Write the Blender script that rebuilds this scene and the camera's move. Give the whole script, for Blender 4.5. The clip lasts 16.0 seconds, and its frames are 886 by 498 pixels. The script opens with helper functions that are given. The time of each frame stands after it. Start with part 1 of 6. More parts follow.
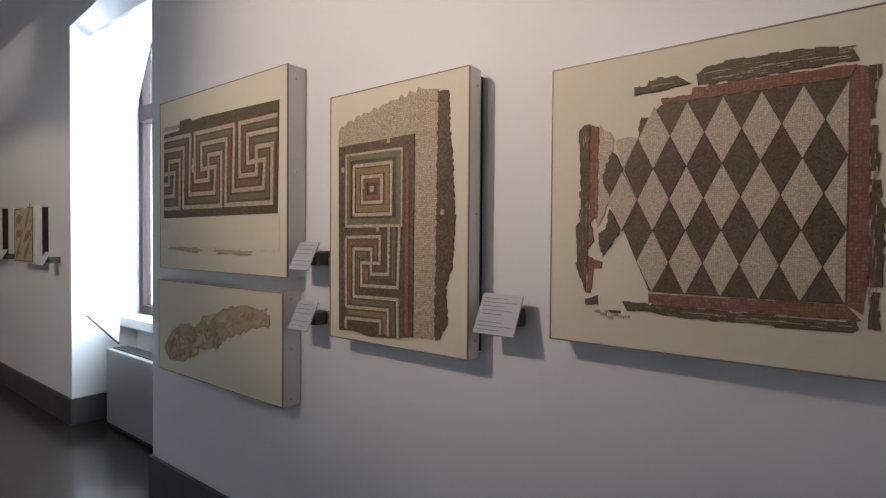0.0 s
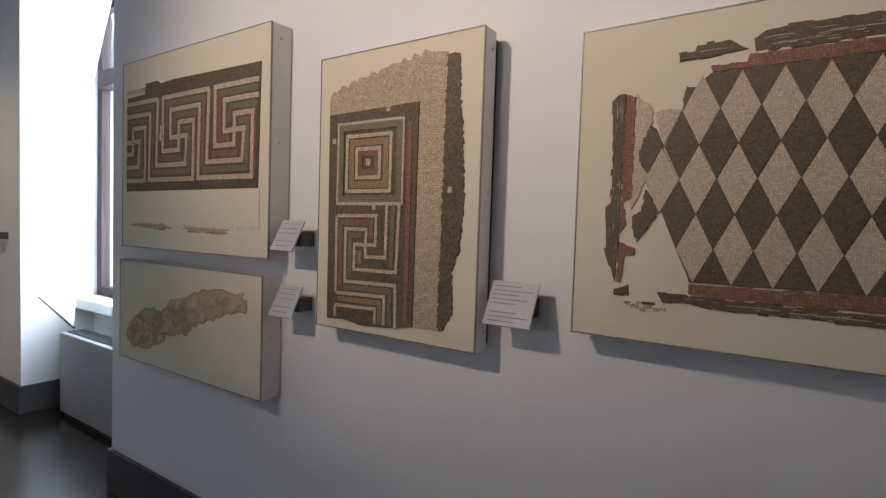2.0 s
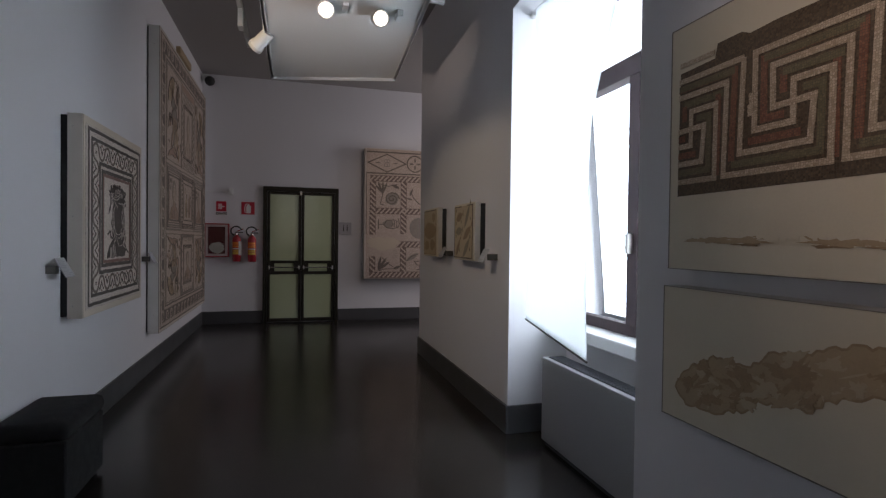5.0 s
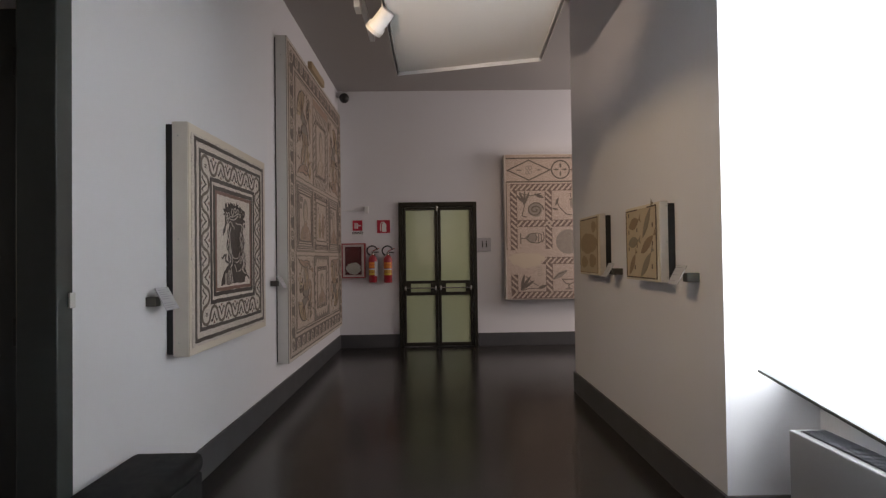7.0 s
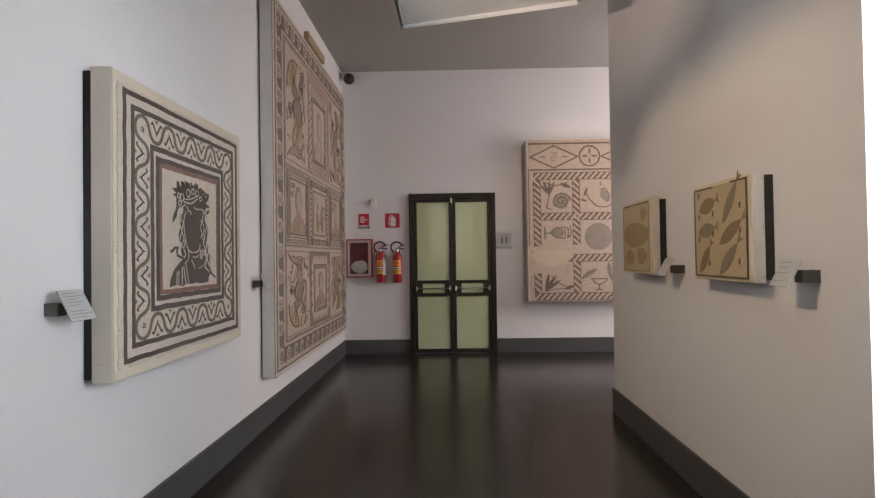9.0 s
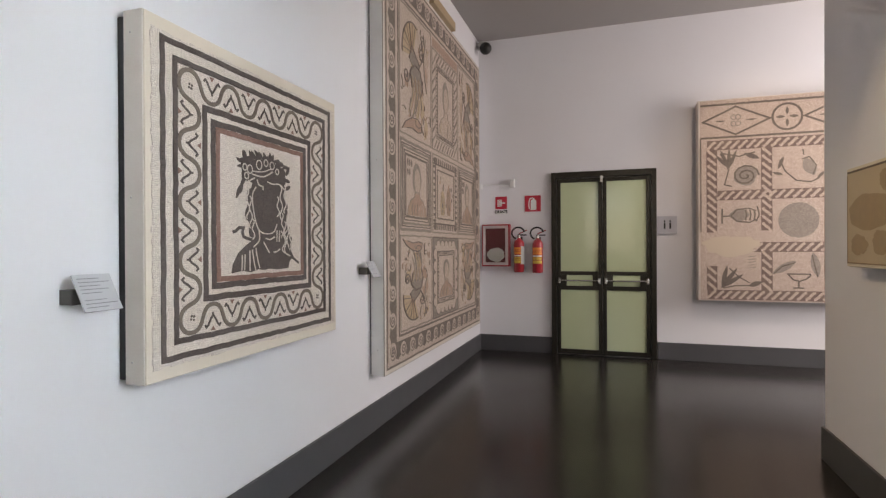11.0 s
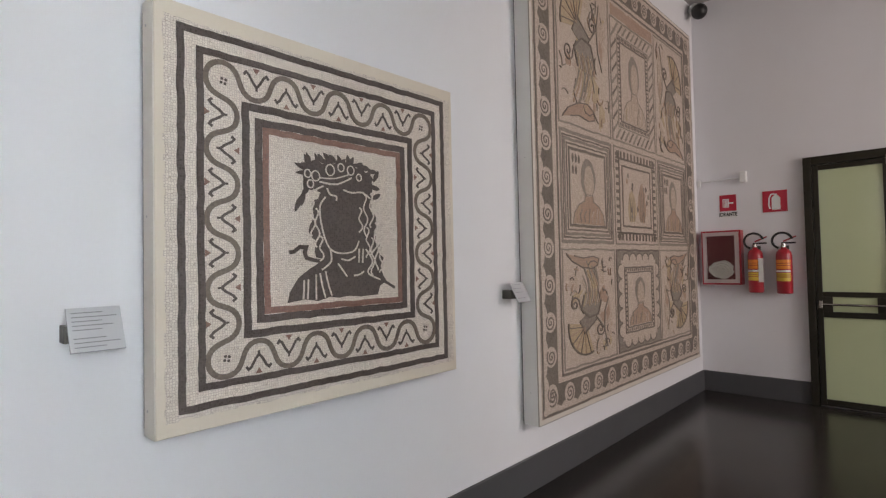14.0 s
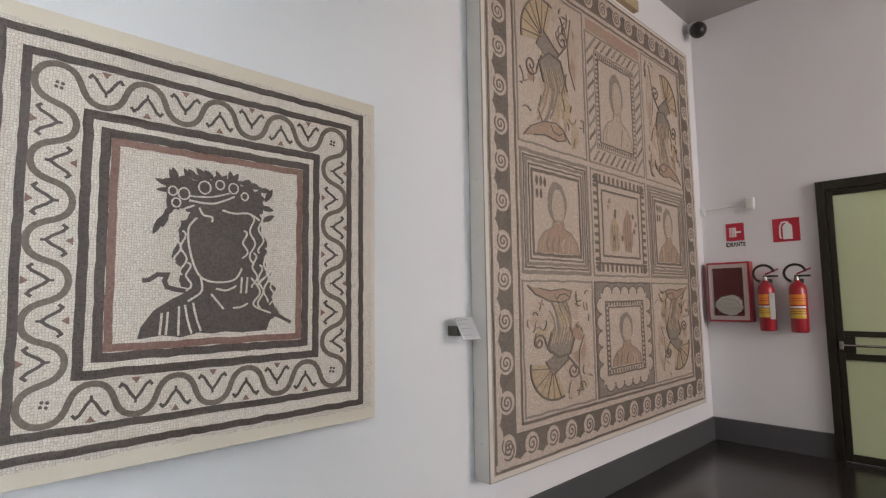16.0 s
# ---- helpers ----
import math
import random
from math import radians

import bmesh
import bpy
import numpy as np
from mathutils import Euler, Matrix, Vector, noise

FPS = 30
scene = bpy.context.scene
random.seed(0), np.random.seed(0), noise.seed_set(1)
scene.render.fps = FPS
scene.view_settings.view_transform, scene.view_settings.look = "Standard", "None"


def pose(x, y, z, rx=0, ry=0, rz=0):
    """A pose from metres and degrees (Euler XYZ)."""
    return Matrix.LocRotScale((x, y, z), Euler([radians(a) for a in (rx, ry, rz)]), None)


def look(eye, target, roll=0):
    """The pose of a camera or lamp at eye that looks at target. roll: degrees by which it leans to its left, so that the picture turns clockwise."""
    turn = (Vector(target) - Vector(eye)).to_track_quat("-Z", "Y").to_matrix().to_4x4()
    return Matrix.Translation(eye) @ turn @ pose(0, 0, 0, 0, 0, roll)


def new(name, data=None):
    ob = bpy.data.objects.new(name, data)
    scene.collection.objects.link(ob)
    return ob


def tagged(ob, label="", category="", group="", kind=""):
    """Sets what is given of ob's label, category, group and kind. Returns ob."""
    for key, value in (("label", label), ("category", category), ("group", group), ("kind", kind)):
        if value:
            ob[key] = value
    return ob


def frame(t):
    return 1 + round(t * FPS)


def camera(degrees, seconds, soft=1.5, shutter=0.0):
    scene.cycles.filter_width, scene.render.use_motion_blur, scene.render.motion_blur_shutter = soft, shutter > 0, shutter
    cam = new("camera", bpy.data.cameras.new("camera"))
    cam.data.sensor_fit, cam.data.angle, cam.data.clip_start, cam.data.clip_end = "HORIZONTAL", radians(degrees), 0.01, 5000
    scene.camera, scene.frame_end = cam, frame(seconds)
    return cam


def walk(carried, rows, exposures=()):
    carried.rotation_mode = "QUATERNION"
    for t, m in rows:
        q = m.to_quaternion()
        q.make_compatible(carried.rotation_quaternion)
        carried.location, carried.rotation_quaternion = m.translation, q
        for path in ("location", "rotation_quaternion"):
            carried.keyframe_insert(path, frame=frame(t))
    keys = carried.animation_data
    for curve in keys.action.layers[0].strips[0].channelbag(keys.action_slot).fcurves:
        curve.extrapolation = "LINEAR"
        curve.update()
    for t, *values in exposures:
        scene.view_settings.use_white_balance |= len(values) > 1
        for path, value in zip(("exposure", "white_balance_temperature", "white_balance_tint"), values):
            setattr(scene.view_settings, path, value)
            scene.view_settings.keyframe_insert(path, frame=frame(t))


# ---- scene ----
cam = camera(80.3, 16.0, soft=1.3)
PATH = [
    (0, (0.543, 0.438, 1.428), (-0.672, 2.027, 1.391), 0.4),
    (0.5, (0.553, 0.446, 1.432), (-0.603, 2.078, 1.386), 0.8),
    (1, (0.54, 0.443, 1.423), (-0.566, 2.108, 1.365), 1.3),
    (1.5, (0.494, 0.455, 1.413), (-0.595, 2.131, 1.339), 1.6),
    (2, (0.37, 0.5, 1.41), (-0.746, 2.158, 1.324), 1.8),
    (2.5, (0.237, 0.522, 1.417), (-0.879, 2.179, 1.338), 1.8),
    (3, (0.078, 0.527, 1.413), (-1.095, 2.145, 1.337), 2.5),
    (3.5, (-0.108, 0.472, 1.407), (-1.326, 2.057, 1.359), 1.9),
    (3.9, (-0.241, 0.441, 1.369), (-1.703, 1.805, 1.356), 2.3),
    (4, (-0.283, 0.438, 1.364), (-1.81, 1.729, 1.339), 1.9),
    (4.2, (-0.348, 0.437, 1.362), (-1.991, 1.577, 1.324), 1.5),
    (4.5, (-0.459, 0.437, 1.358), (-2.257, 1.311, 1.331), 1.1),
    (5, (-0.641, 0.417, 1.36), (-2.566, 0.96, 1.331), 0.7),
    (5.2, (-0.718, 0.401, 1.363), (-2.67, 0.835, 1.336), 0.4),
    (7.3, (-1.679, 0.489, 1.37), (-3.678, 0.503, 1.413), -0.9),
    (7.5, (-1.757, 0.473, 1.366), (-3.757, 0.482, 1.416), -1.0),
    (8, (-1.956, 0.479, 1.353), (-3.956, 0.477, 1.394), -0.9),
    (10.3, (-2.833, 0.606, 1.323), (-4.81, 0.304, 1.325), -0.9),
    (10.5, (-2.909, 0.627, 1.32), (-4.867, 0.22, 1.331), -0.8),
    (11, (-3.066, 0.657, 1.313), (-4.967, 0.035, 1.307), -0.3),
    (11.5, (-3.255, 0.653, 1.315), (-5.06, -0.208, 1.305), -0.5),
    (12, (-3.389, 0.677, 1.322), (-5.11, -0.343, 1.31), -0.6),
    (12.5, (-3.533, 0.737, 1.328), (-5.117, -0.485, 1.326), -0.9),
    (13, (-3.651, 0.778, 1.326), (-5.176, -0.515, 1.336), -0.6),
    (13.5, (-3.772, 0.769, 1.322), (-5.273, -0.553, 1.347), -1.2),
    (14, (-3.922, 0.764, 1.333), (-5.382, -0.602, 1.389), -1.2),
    (14.5, (-4.04, 0.779, 1.333), (-5.471, -0.616, 1.407), -1.2),
    (15, (-4.185, 0.835, 1.336), (-5.555, -0.618, 1.446), -1.1),
    (15.5, (-4.328, 0.891, 1.329), (-5.645, -0.605, 1.48), -0.6),
    (16, (-4.456, 0.898, 1.32), (-5.827, -0.547, 1.504), -0.8),
]
walk(cam, [(t, look(eye, target, roll)) for t, eye, target, roll in PATH],
     exposures=[(0, -0.46, 6650, 14), (2.6, -0.48, 6650, 14), (3.4, -0.72, 6650, 15), (4.3, -1.25, 6800, 18), (5.2, -1.55, 6850, 20), (7.3, -0.62, 7750, 21),
                (8.2, -0.38, 7750, 21), (10.3, 0.38, 7550, 18), (12.0, 0.18, 7450, 18), (14.0, 0.12, 7500, 18), (16, 0.26, 7450, 16)])

# ---- daylight and lamps ----
world = bpy.data.worlds.new("sky")
scene.world = world
world.use_nodes = True
wn, wl = world.node_tree.nodes, world.node_tree.links
sky = wn.new("ShaderNodeTexSky")
sky.sky_type, sky.sun_disc = "NISHITA", False
sky.sun_elevation, sky.sun_rotation = radians(40), radians(150)
wl.new(sky.outputs[0], wn["Background"].inputs[0])
wn["Background"].inputs[1].default_value = 0.15

sun_data = bpy.data.lights.new("sun", "SUN")
sun_data.energy, sun_data.angle, sun_data.color = 2.5, radians(0.5), (1.0, 0.95, 0.87)
new("sun", sun_data).matrix_world = look((0, -10, 14), (4, 0, 0))


def area(name, eye, target, w, h, watts, colour):
    d = bpy.data.lights.new(name, "AREA")
    d.shape, d.size, d.size_y, d.energy, d.color = "RECTANGLE", w, h, watts, colour
    ob = new(name, d)
    ob.matrix_world = look(eye, target)
    return ob


def spot(name, eye, target, watts, degrees, blend, radius, colour=(1.0, 0.86, 0.7)):
    d = bpy.data.lights.new(name, "SPOT")
    d.energy, d.spot_size, d.spot_blend, d.shadow_soft_size, d.color = watts, radians(degrees), blend, radius, colour
    ob = new(name, d)
    ob.matrix_world = look(eye, target)
    return ob


# sky light at the window, and fill light at two openings added out of view
area("window_light", (-3.335, 2.52, 1.92), (-3.335, 0, 1.7), 1.36, 2.14, 235, (0.70, 0.88, 1.0))
area("room_fill_light", (-8.0, 5.05, 2.2), (-8.6, 0, 1.2), 1.6, 2.4, 112, (0.95, 0.97, 1.0))
area("hall_fill_light", (2.95, 0.5, 2.2), (-3, 0.3, 1.2), 1.6, 2.2, 5, (0.95, 0.96, 1.0))
# spots out of view, inferred from shadows and warm patches on the walls
spot("wall_spot", (-1.15, -0.85, 2.95), (-0.75, 1.76, 2.3), 265, 66, 1.0, 0.02, (1.0, 0.83, 0.68))
spot("wall_spot", (-0.45, -0.85, 3.1), (0.30, 1.76, 2.6), 90, 66, 1.0, 0.02, (1.0, 0.83, 0.68))
spot("pier_spot", (-3.9, -0.70, 3.12), (-5.3, 1.88, 1.25), 108, 66, 0.8, 0.08, (1.0, 0.83, 0.52))
# added fill without a fixture, thrown up to brighten the hanging panel
spot("panel_fill", (-2.45, -0.88, 1.5), (-4.75, 0.72, 2.86), 300, 30, 0.8, 0.03, (1.0, 0.88, 0.76))
spot("far_spot", (-7.2, 1.9, 3.5), (-9.5, 2.2, 1.9), 60, 64, 0.9, 0.05)

# ---- materials ----
def nodes(name):
    m = bpy.data.materials.new(name)
    m.use_nodes = True
    return m, m.node_tree.nodes, m.node_tree.links, m.node_tree.nodes["Principled BSDF"]


def surface(name, colour, rough=0.6, metal=0.0, vary=0.12, scale=4.0, fine=60.0, bump=0.05, coat=0.0, spec=0.5):
    """A surface with broad blotches, fine grain and slight relief."""
    m, n, l, b = nodes(name)
    tc = n.new("ShaderNodeTexCoord")
    big, small = n.new("ShaderNodeTexNoise"), n.new("ShaderNodeTexNoise")
    big.inputs["Scale"].default_value, small.inputs["Scale"].default_value = scale, fine
    big.inputs["Detail"].default_value, small.inputs["Detail"].default_value = 5, 3
    for t in (big, small):
        l.new(tc.outputs["Object"], t.inputs["Vector"])
    mix = n.new("ShaderNodeMix")
    mix.data_type = "RGBA"
    a, c = [max(0, v * (1 - vary)) for v in colour], [min(1, v * (1 + vary)) for v in colour]
    mix.inputs["A"].default_value, mix.inputs["B"].default_value = (*a, 1), (*c, 1)
    avg = n.new("ShaderNodeMath")
    avg.operation = "MULTIPLY_ADD"
    l.new(small.outputs["Fac"], avg.inputs[0])
    avg.inputs[1].default_value = 0.4
    sc = n.new("ShaderNodeMath")
    sc.operation = "MULTIPLY"
    sc.inputs[1].default_value = 0.6
    l.new(big.outputs["Fac"], sc.inputs[0])
    l.new(sc.outputs[0], avg.inputs[2])
    l.new(avg.outputs[0], mix.inputs["Factor"])
    l.new(mix.outputs["Result"], b.inputs["Base Color"])
    rr = n.new("ShaderNodeMapRange")
    rr.inputs["To Min"].default_value, rr.inputs["To Max"].default_value = max(0.02, rough * 0.8), min(1, rough * 1.2)
    l.new(big.outputs["Fac"], rr.inputs["Value"])
    l.new(rr.outputs[0], b.inputs["Roughness"])
    b.inputs["Metallic"].default_value = metal
    b.inputs["Coat Weight"].default_value = coat
    b.inputs["Specular IOR Level"].default_value = spec
    bp = n.new("ShaderNodeBump")
    bp.inputs["Strength"].default_value, bp.inputs["Distance"].default_value = bump, 0.004
    l.new(small.outputs["Fac"], bp.inputs["Height"])
    l.new(bp.outputs[0], b.inputs["Normal"])
    return m


def tessera(name, colour, other, size=0.0065, grout=(0.30, 0.26, 0.21), wear=0.35, row=True):
    """Small stone cubes in uneven rows, with grout, each cube of its own tone, and stained in patches."""
    m, n, l, b = nodes(name)
    tc = n.new("ShaderNodeTexCoord")
    warp = n.new("ShaderNodeTexNoise")
    warp.inputs["Scale"].default_value = 14
    l.new(tc.outputs["Object"], warp.inputs["Vector"])
    add = n.new("ShaderNodeVectorMath")
    add.operation = "MULTIPLY_ADD"
    add.inputs[1].default_value = (0.012, 0.012, 0.0)
    l.new(warp.outputs["Color"], add.inputs[0])
    l.new(tc.outputs["Object"], add.inputs[2])
    flat = n.new("ShaderNodeVectorMath")
    flat.operation = "MULTIPLY"
    flat.inputs[1].default_value = (1, 1, 0)
    l.new(add.outputs[0], flat.inputs[0])
    cell, edge = n.new("ShaderNodeTexVoronoi"), n.new("ShaderNodeTexVoronoi")
    edge.feature = "DISTANCE_TO_EDGE"
    for v in (cell, edge):
        v.inputs["Scale"].default_value = 1 / size
        v.inputs["Randomness"].default_value = 0.45
        l.new(flat.outputs[0], v.inputs["Vector"])
    bw = n.new("ShaderNodeSeparateColor")
    l.new(cell.outputs["Color"], bw.inputs[0])
    tone = n.new("ShaderNodeMix")
    tone.data_type = "RGBA"
    tone.inputs["A"].default_value, tone.inputs["B"].default_value = (*colour, 1), (*other, 1)
    l.new(bw.outputs[0], tone.inputs["Factor"])
    stain = n.new("ShaderNodeTexNoise")
    stain.inputs["Scale"].default_value, stain.inputs["Detail"].default_value = 5, 6
    l.new(tc.outputs["Object"], stain.inputs["Vector"])
    sr = n.new("ShaderNodeMapRange")
    sr.inputs["From Min"].default_value, sr.inputs["From Max"].default_value = 0.3, 0.75
    sr.inputs["To Min"].default_value, sr.inputs["To Max"].default_value = 0.0, wear
    l.new(stain.outputs["Fac"], sr.inputs["Value"])
    worn = n.new("ShaderNodeMix")
    worn.data_type = "RGBA"
    worn.inputs["B"].default_value = (*[0.55 * c + 0.45 * g for c, g in zip(other, (0.42, 0.36, 0.28))], 1)
    l.new(tone.outputs["Result"], worn.inputs["A"])
    l.new(sr.outputs[0], worn.inputs["Factor"])
    er = n.new("ShaderNodeMapRange")
    er.inputs["From Min"].default_value, er.inputs["From Max"].default_value = 0.03, 0.13
    l.new(edge.outputs["Distance"], er.inputs["Value"])
    out = n.new("ShaderNodeMix")
    out.data_type = "RGBA"
    out.inputs["A"].default_value = (*grout, 1)
    l.new(er.outputs[0], out.inputs["Factor"])
    l.new(worn.outputs["Result"], out.inputs["B"])
    l.new(out.outputs["Result"], b.inputs["Base Color"])
    b.inputs["Roughness"].default_value = 0.6
    bp = n.new("ShaderNodeBump")
    bp.inputs["Strength"].default_value, bp.inputs["Distance"].default_value = 0.35, 0.002
    l.new(er.outputs[0], bp.inputs["Height"])
    l.new(bp.outputs[0], b.inputs["Normal"])
    return m


def glowing(name, colour, strength):
    m, n, l, b = nodes(name)
    b.inputs["Base Color"].default_value = (*colour, 1)
    b.inputs["Emission Color"].default_value = (*colour, 1)
    b.inputs["Emission Strength"].default_value = strength
    return m


PAINT = surface("white_wall_paint", (0.74, 0.73, 0.75), 0.75, vary=0.025, scale=0.8, fine=180, bump=0.06)
CEIL = surface("grey_ceiling_paint", (0.36, 0.34, 0.33), 0.85, vary=0.05, scale=0.7, fine=120, bump=0.05)
FLOOR = surface("dark_resin_floor", (0.026, 0.022, 0.020), 0.22, vary=0.25, scale=1.2, fine=90, bump=0.015)
SKIRT = surface("slate_grey_skirting", (0.075, 0.075, 0.08), 0.45, vary=0.12, scale=5, fine=80)
PLASTER = surface("cream_plaster", (0.67, 0.60, 0.475), 0.8, vary=0.06, scale=5, fine=150, bump=0.1)
PALEP = surface("pale_plaster", (0.68, 0.60, 0.47), 0.85, vary=0.10, scale=9, fine=120, bump=0.2)
STAINP = surface("stained_plaster", (0.36, 0.25, 0.15), 0.85, vary=0.45, scale=34, fine=180, bump=0.25)
DARKSTAIN = surface("dark_stain", (0.31, 0.215, 0.13), 0.85, vary=0.35, scale=30, fine=180, bump=0.2)
PALESTAIN = surface("faded_stain", (0.44, 0.325, 0.205), 0.85, vary=0.2, scale=20, fine=150, bump=0.2)
PALEWASH = surface("washed_out_stain", (0.50, 0.39, 0.26), 0.85, vary=0.15, scale=24, fine=150, bump=0.2)
PATCH = surface("sand_filling", (0.47, 0.385, 0.30), 0.85, vary=0.08, scale=6, fine=150, bump=0.1)
METAL = surface("satin_aluminium", (0.64, 0.62, 0.59), 0.40, 0.4, vary=0.08, scale=6, fine=140, bump=0.02)
PINKP = surface("rosy_plaster", (0.66, 0.575, 0.48), 0.8, vary=0.06, scale=6, fine=150, bump=0.1)
STONE_SIDE = surface("plaster_side", (0.62, 0.56, 0.50), 0.75, vary=0.08, scale=8, fine=120, bump=0.12)
BLACK = surface("plain_black", (0.02, 0.02, 0.022), 0.6, vary=0.15)
BRACKET = surface("grey_steel_bracket", (0.10, 0.095, 0.085), 0.45, 0.6, vary=0.1, scale=20)
ACRYL = surface("frosted_label_plate", (0.50, 0.50, 0.52), 0.25, vary=0.03, scale=12, coat=0.3)
INK = surface("grey_print", (0.22, 0.22, 0.23), 0.7, vary=0.1)
# rim colour carries the thin shadow line along a panel's edge
SHADED_RIM = surface("shaded_metal_rim", (0.30, 0.27, 0.235), 0.45, 0.3, vary=0.1)
SCREW = surface("steel_screw", (0.4, 0.38, 0.36), 0.35, 1.0, vary=0.1)
BRONZE = surface("dark_bronze_metal", (0.030, 0.026, 0.018), 0.30, 0.5, vary=0.2, scale=7, fine=100, bump=0.03)
GREEN_GLASS = surface("yellow_green_frosted_glass", (0.50, 0.56, 0.35), 0.12, vary=0.05, scale=2.2, fine=150, bump=0.01, coat=0.6)
CHROME = surface("brushed_chrome", (0.6, 0.58, 0.55), 0.25, 1.0, vary=0.06)
RED = surface("red_paint", (0.38, 0.016, 0.028), 0.3, vary=0.08, coat=0.3)
REDSIGN = surface("red_sign_plastic", (0.50, 0.02, 0.045), 0.4, vary=0.04)
WHITE = surface("white_plastic", (0.75, 0.75, 0.74), 0.4, vary=0.03)
BLACKTX = surface("black_lettering", (0.015, 0.015, 0.015), 0.6, vary=0.1)
RUBBER = surface("black_rubber", (0.015, 0.015, 0.015), 0.4, vary=0.15)
YELLOW = surface("yellow_sticker", (0.62, 0.42, 0.05), 0.45, vary=0.06)
ORANGE = surface("orange_sticker", (0.78, 0.24, 0.03), 0.45, vary=0.06)
HOSE = surface("white_canvas_hose", (0.6, 0.57, 0.52), 0.8, vary=0.15, scale=30)
HOUSING = surface("white_lamp_housing", (0.72, 0.72, 0.72), 0.35, vary=0.04)
PANELW = surface("white_reflector_panel", (0.74, 0.73, 0.71), 0.6, vary=0.03, scale=2)
GLOW = glowing("lit_lamp_face", (1.0, 0.88, 0.72), 14)
HEATER = surface("grey_enamelled_steel", (0.36, 0.355, 0.36), 0.35, 0.2, vary=0.05, scale=5)
GRILLE = surface("dark_grille", (0.10, 0.10, 0.11), 0.45, 0.5, vary=0.1)
WOOD = surface("dark_brown_window_frame", (0.045, 0.030, 0.032), 0.65, vary=0.2, scale=9, spec=0.2)
FABRIC = surface("black_fabric", (0.010, 0.010, 0.011), 0.85, vary=0.3, scale=20, fine=300, bump=0.3)
DARKDOOR = surface("dark_green_door_paint", (0.045, 0.052, 0.050), 0.4, vary=0.2, scale=8)
DARKRED = surface("dark_red_seal", (0.09, 0.008, 0.016), 0.5, vary=0.2)

T_DARK = tessera("dark_tesserae", (0.052, 0.031, 0.017), (0.150, 0.098, 0.056), grout=(0.10, 0.078, 0.050), wear=0.25)
T_LIGHT = tessera("white_tesserae", (0.40, 0.295, 0.20), (0.68, 0.555, 0.425), grout=(0.32, 0.25, 0.185), wear=0.4)
T_RED = tessera("red_tesserae", (0.18, 0.062, 0.035), (0.32, 0.130, 0.076), grout=(0.12, 0.075, 0.05), wear=0.3)
T_GREEN = tessera("green_tesserae", (0.140, 0.112, 0.058), (0.220, 0.178, 0.100), grout=(0.10, 0.09, 0.06))
T_OCHRE = tessera("ochre_tesserae", (0.26, 0.16, 0.055), (0.36, 0.24, 0.10), grout=(0.14, 0.10, 0.06))
T_BUFF = tessera("buff_tesserae", (0.38, 0.28, 0.19), (0.60, 0.475, 0.35), size=0.0065, grout=(0.22, 0.17, 0.12))
A_LIGHT = tessera("fine_white_tesserae", (0.44, 0.345, 0.25), (0.66, 0.54, 0.42), size=0.0042, grout=(0.35, 0.275, 0.205), wear=0.4)
A_DARK = tessera("fine_dark_tesserae", (0.052, 0.033, 0.019), (0.135, 0.092, 0.054), size=0.0042, grout=(0.10, 0.076, 0.049), wear=0.3)
D_WHITE = tessera("ivory_tesserae", (0.61, 0.52, 0.455), (0.75, 0.66, 0.59), size=0.0078, grout=(0.41, 0.34, 0.295), wear=0.35)
D_DARK = tessera("charcoal_tesserae", (0.046, 0.033, 0.030), (0.095, 0.070, 0.064), size=0.0078, grout=(0.11, 0.085, 0.076), wear=0.2)
D_BROWN = tessera("brown_tesserae", (0.110, 0.074, 0.060), (0.180, 0.128, 0.105), size=0.0078, grout=(0.15, 0.12, 0.1))
D_RED = tessera("rust_tesserae", (0.19, 0.077, 0.060), (0.28, 0.132, 0.106), size=0.0078, grout=(0.19, 0.12, 0.10))
F_BASE = tessera("buff_rose_tesserae", (0.41, 0.305, 0.255), (0.56, 0.445, 0.38), size=0.012, grout=(0.29, 0.225, 0.18), wear=0.4)
B_BASE = tessera("sand_tesserae", (0.465, 0.365, 0.310), (0.61, 0.50, 0.435), size=0.012, grout=(0.36, 0.29, 0.235), wear=0.4)
B_DARK = tessera("umber_tesserae", (0.060, 0.044, 0.034), (0.125, 0.096, 0.078), size=0.012, grout=(0.15, 0.118, 0.095), wear=0.35)
C_DARK = tessera("faded_slate_tesserae", (0.070, 0.053, 0.045), (0.150, 0.118, 0.100), size=0.012, grout=(0.17, 0.135, 0.115), wear=0.45)
R_DARK = tessera("dark_rose_tesserae", (0.085, 0.050, 0.042), (0.160, 0.100, 0.085), size=0.012, grout=(0.17, 0.12, 0.10), wear=0.35)
B_GREY = tessera("grey_tesserae", (0.17, 0.14, 0.118), (0.275, 0.235, 0.205), size=0.012, grout=(0.22, 0.18, 0.15), wear=0.45)
B_RED = tessera("terracotta_tesserae", (0.34, 0.205, 0.145), (0.45, 0.295, 0.22), size=0.014, grout=(0.28, 0.20, 0.155), wear=0.55)
B_PALE = tessera("pale_rose_tesserae", (0.46, 0.35, 0.28), (0.58, 0.46, 0.38), size=0.012, grout=(0.27, 0.21, 0.165), wear=0.4)
B_GOLD = tessera("gold_tesserae", (0.41, 0.295, 0.17), (0.53, 0.40, 0.26), size=0.014, grout=(0.31, 0.235, 0.165), wear=0.55)
S_FISH = surface("washed_brown_stone", (0.26, 0.18, 0.11), 0.8, vary=0.3, scale=25, fine=200, bump=0.2)
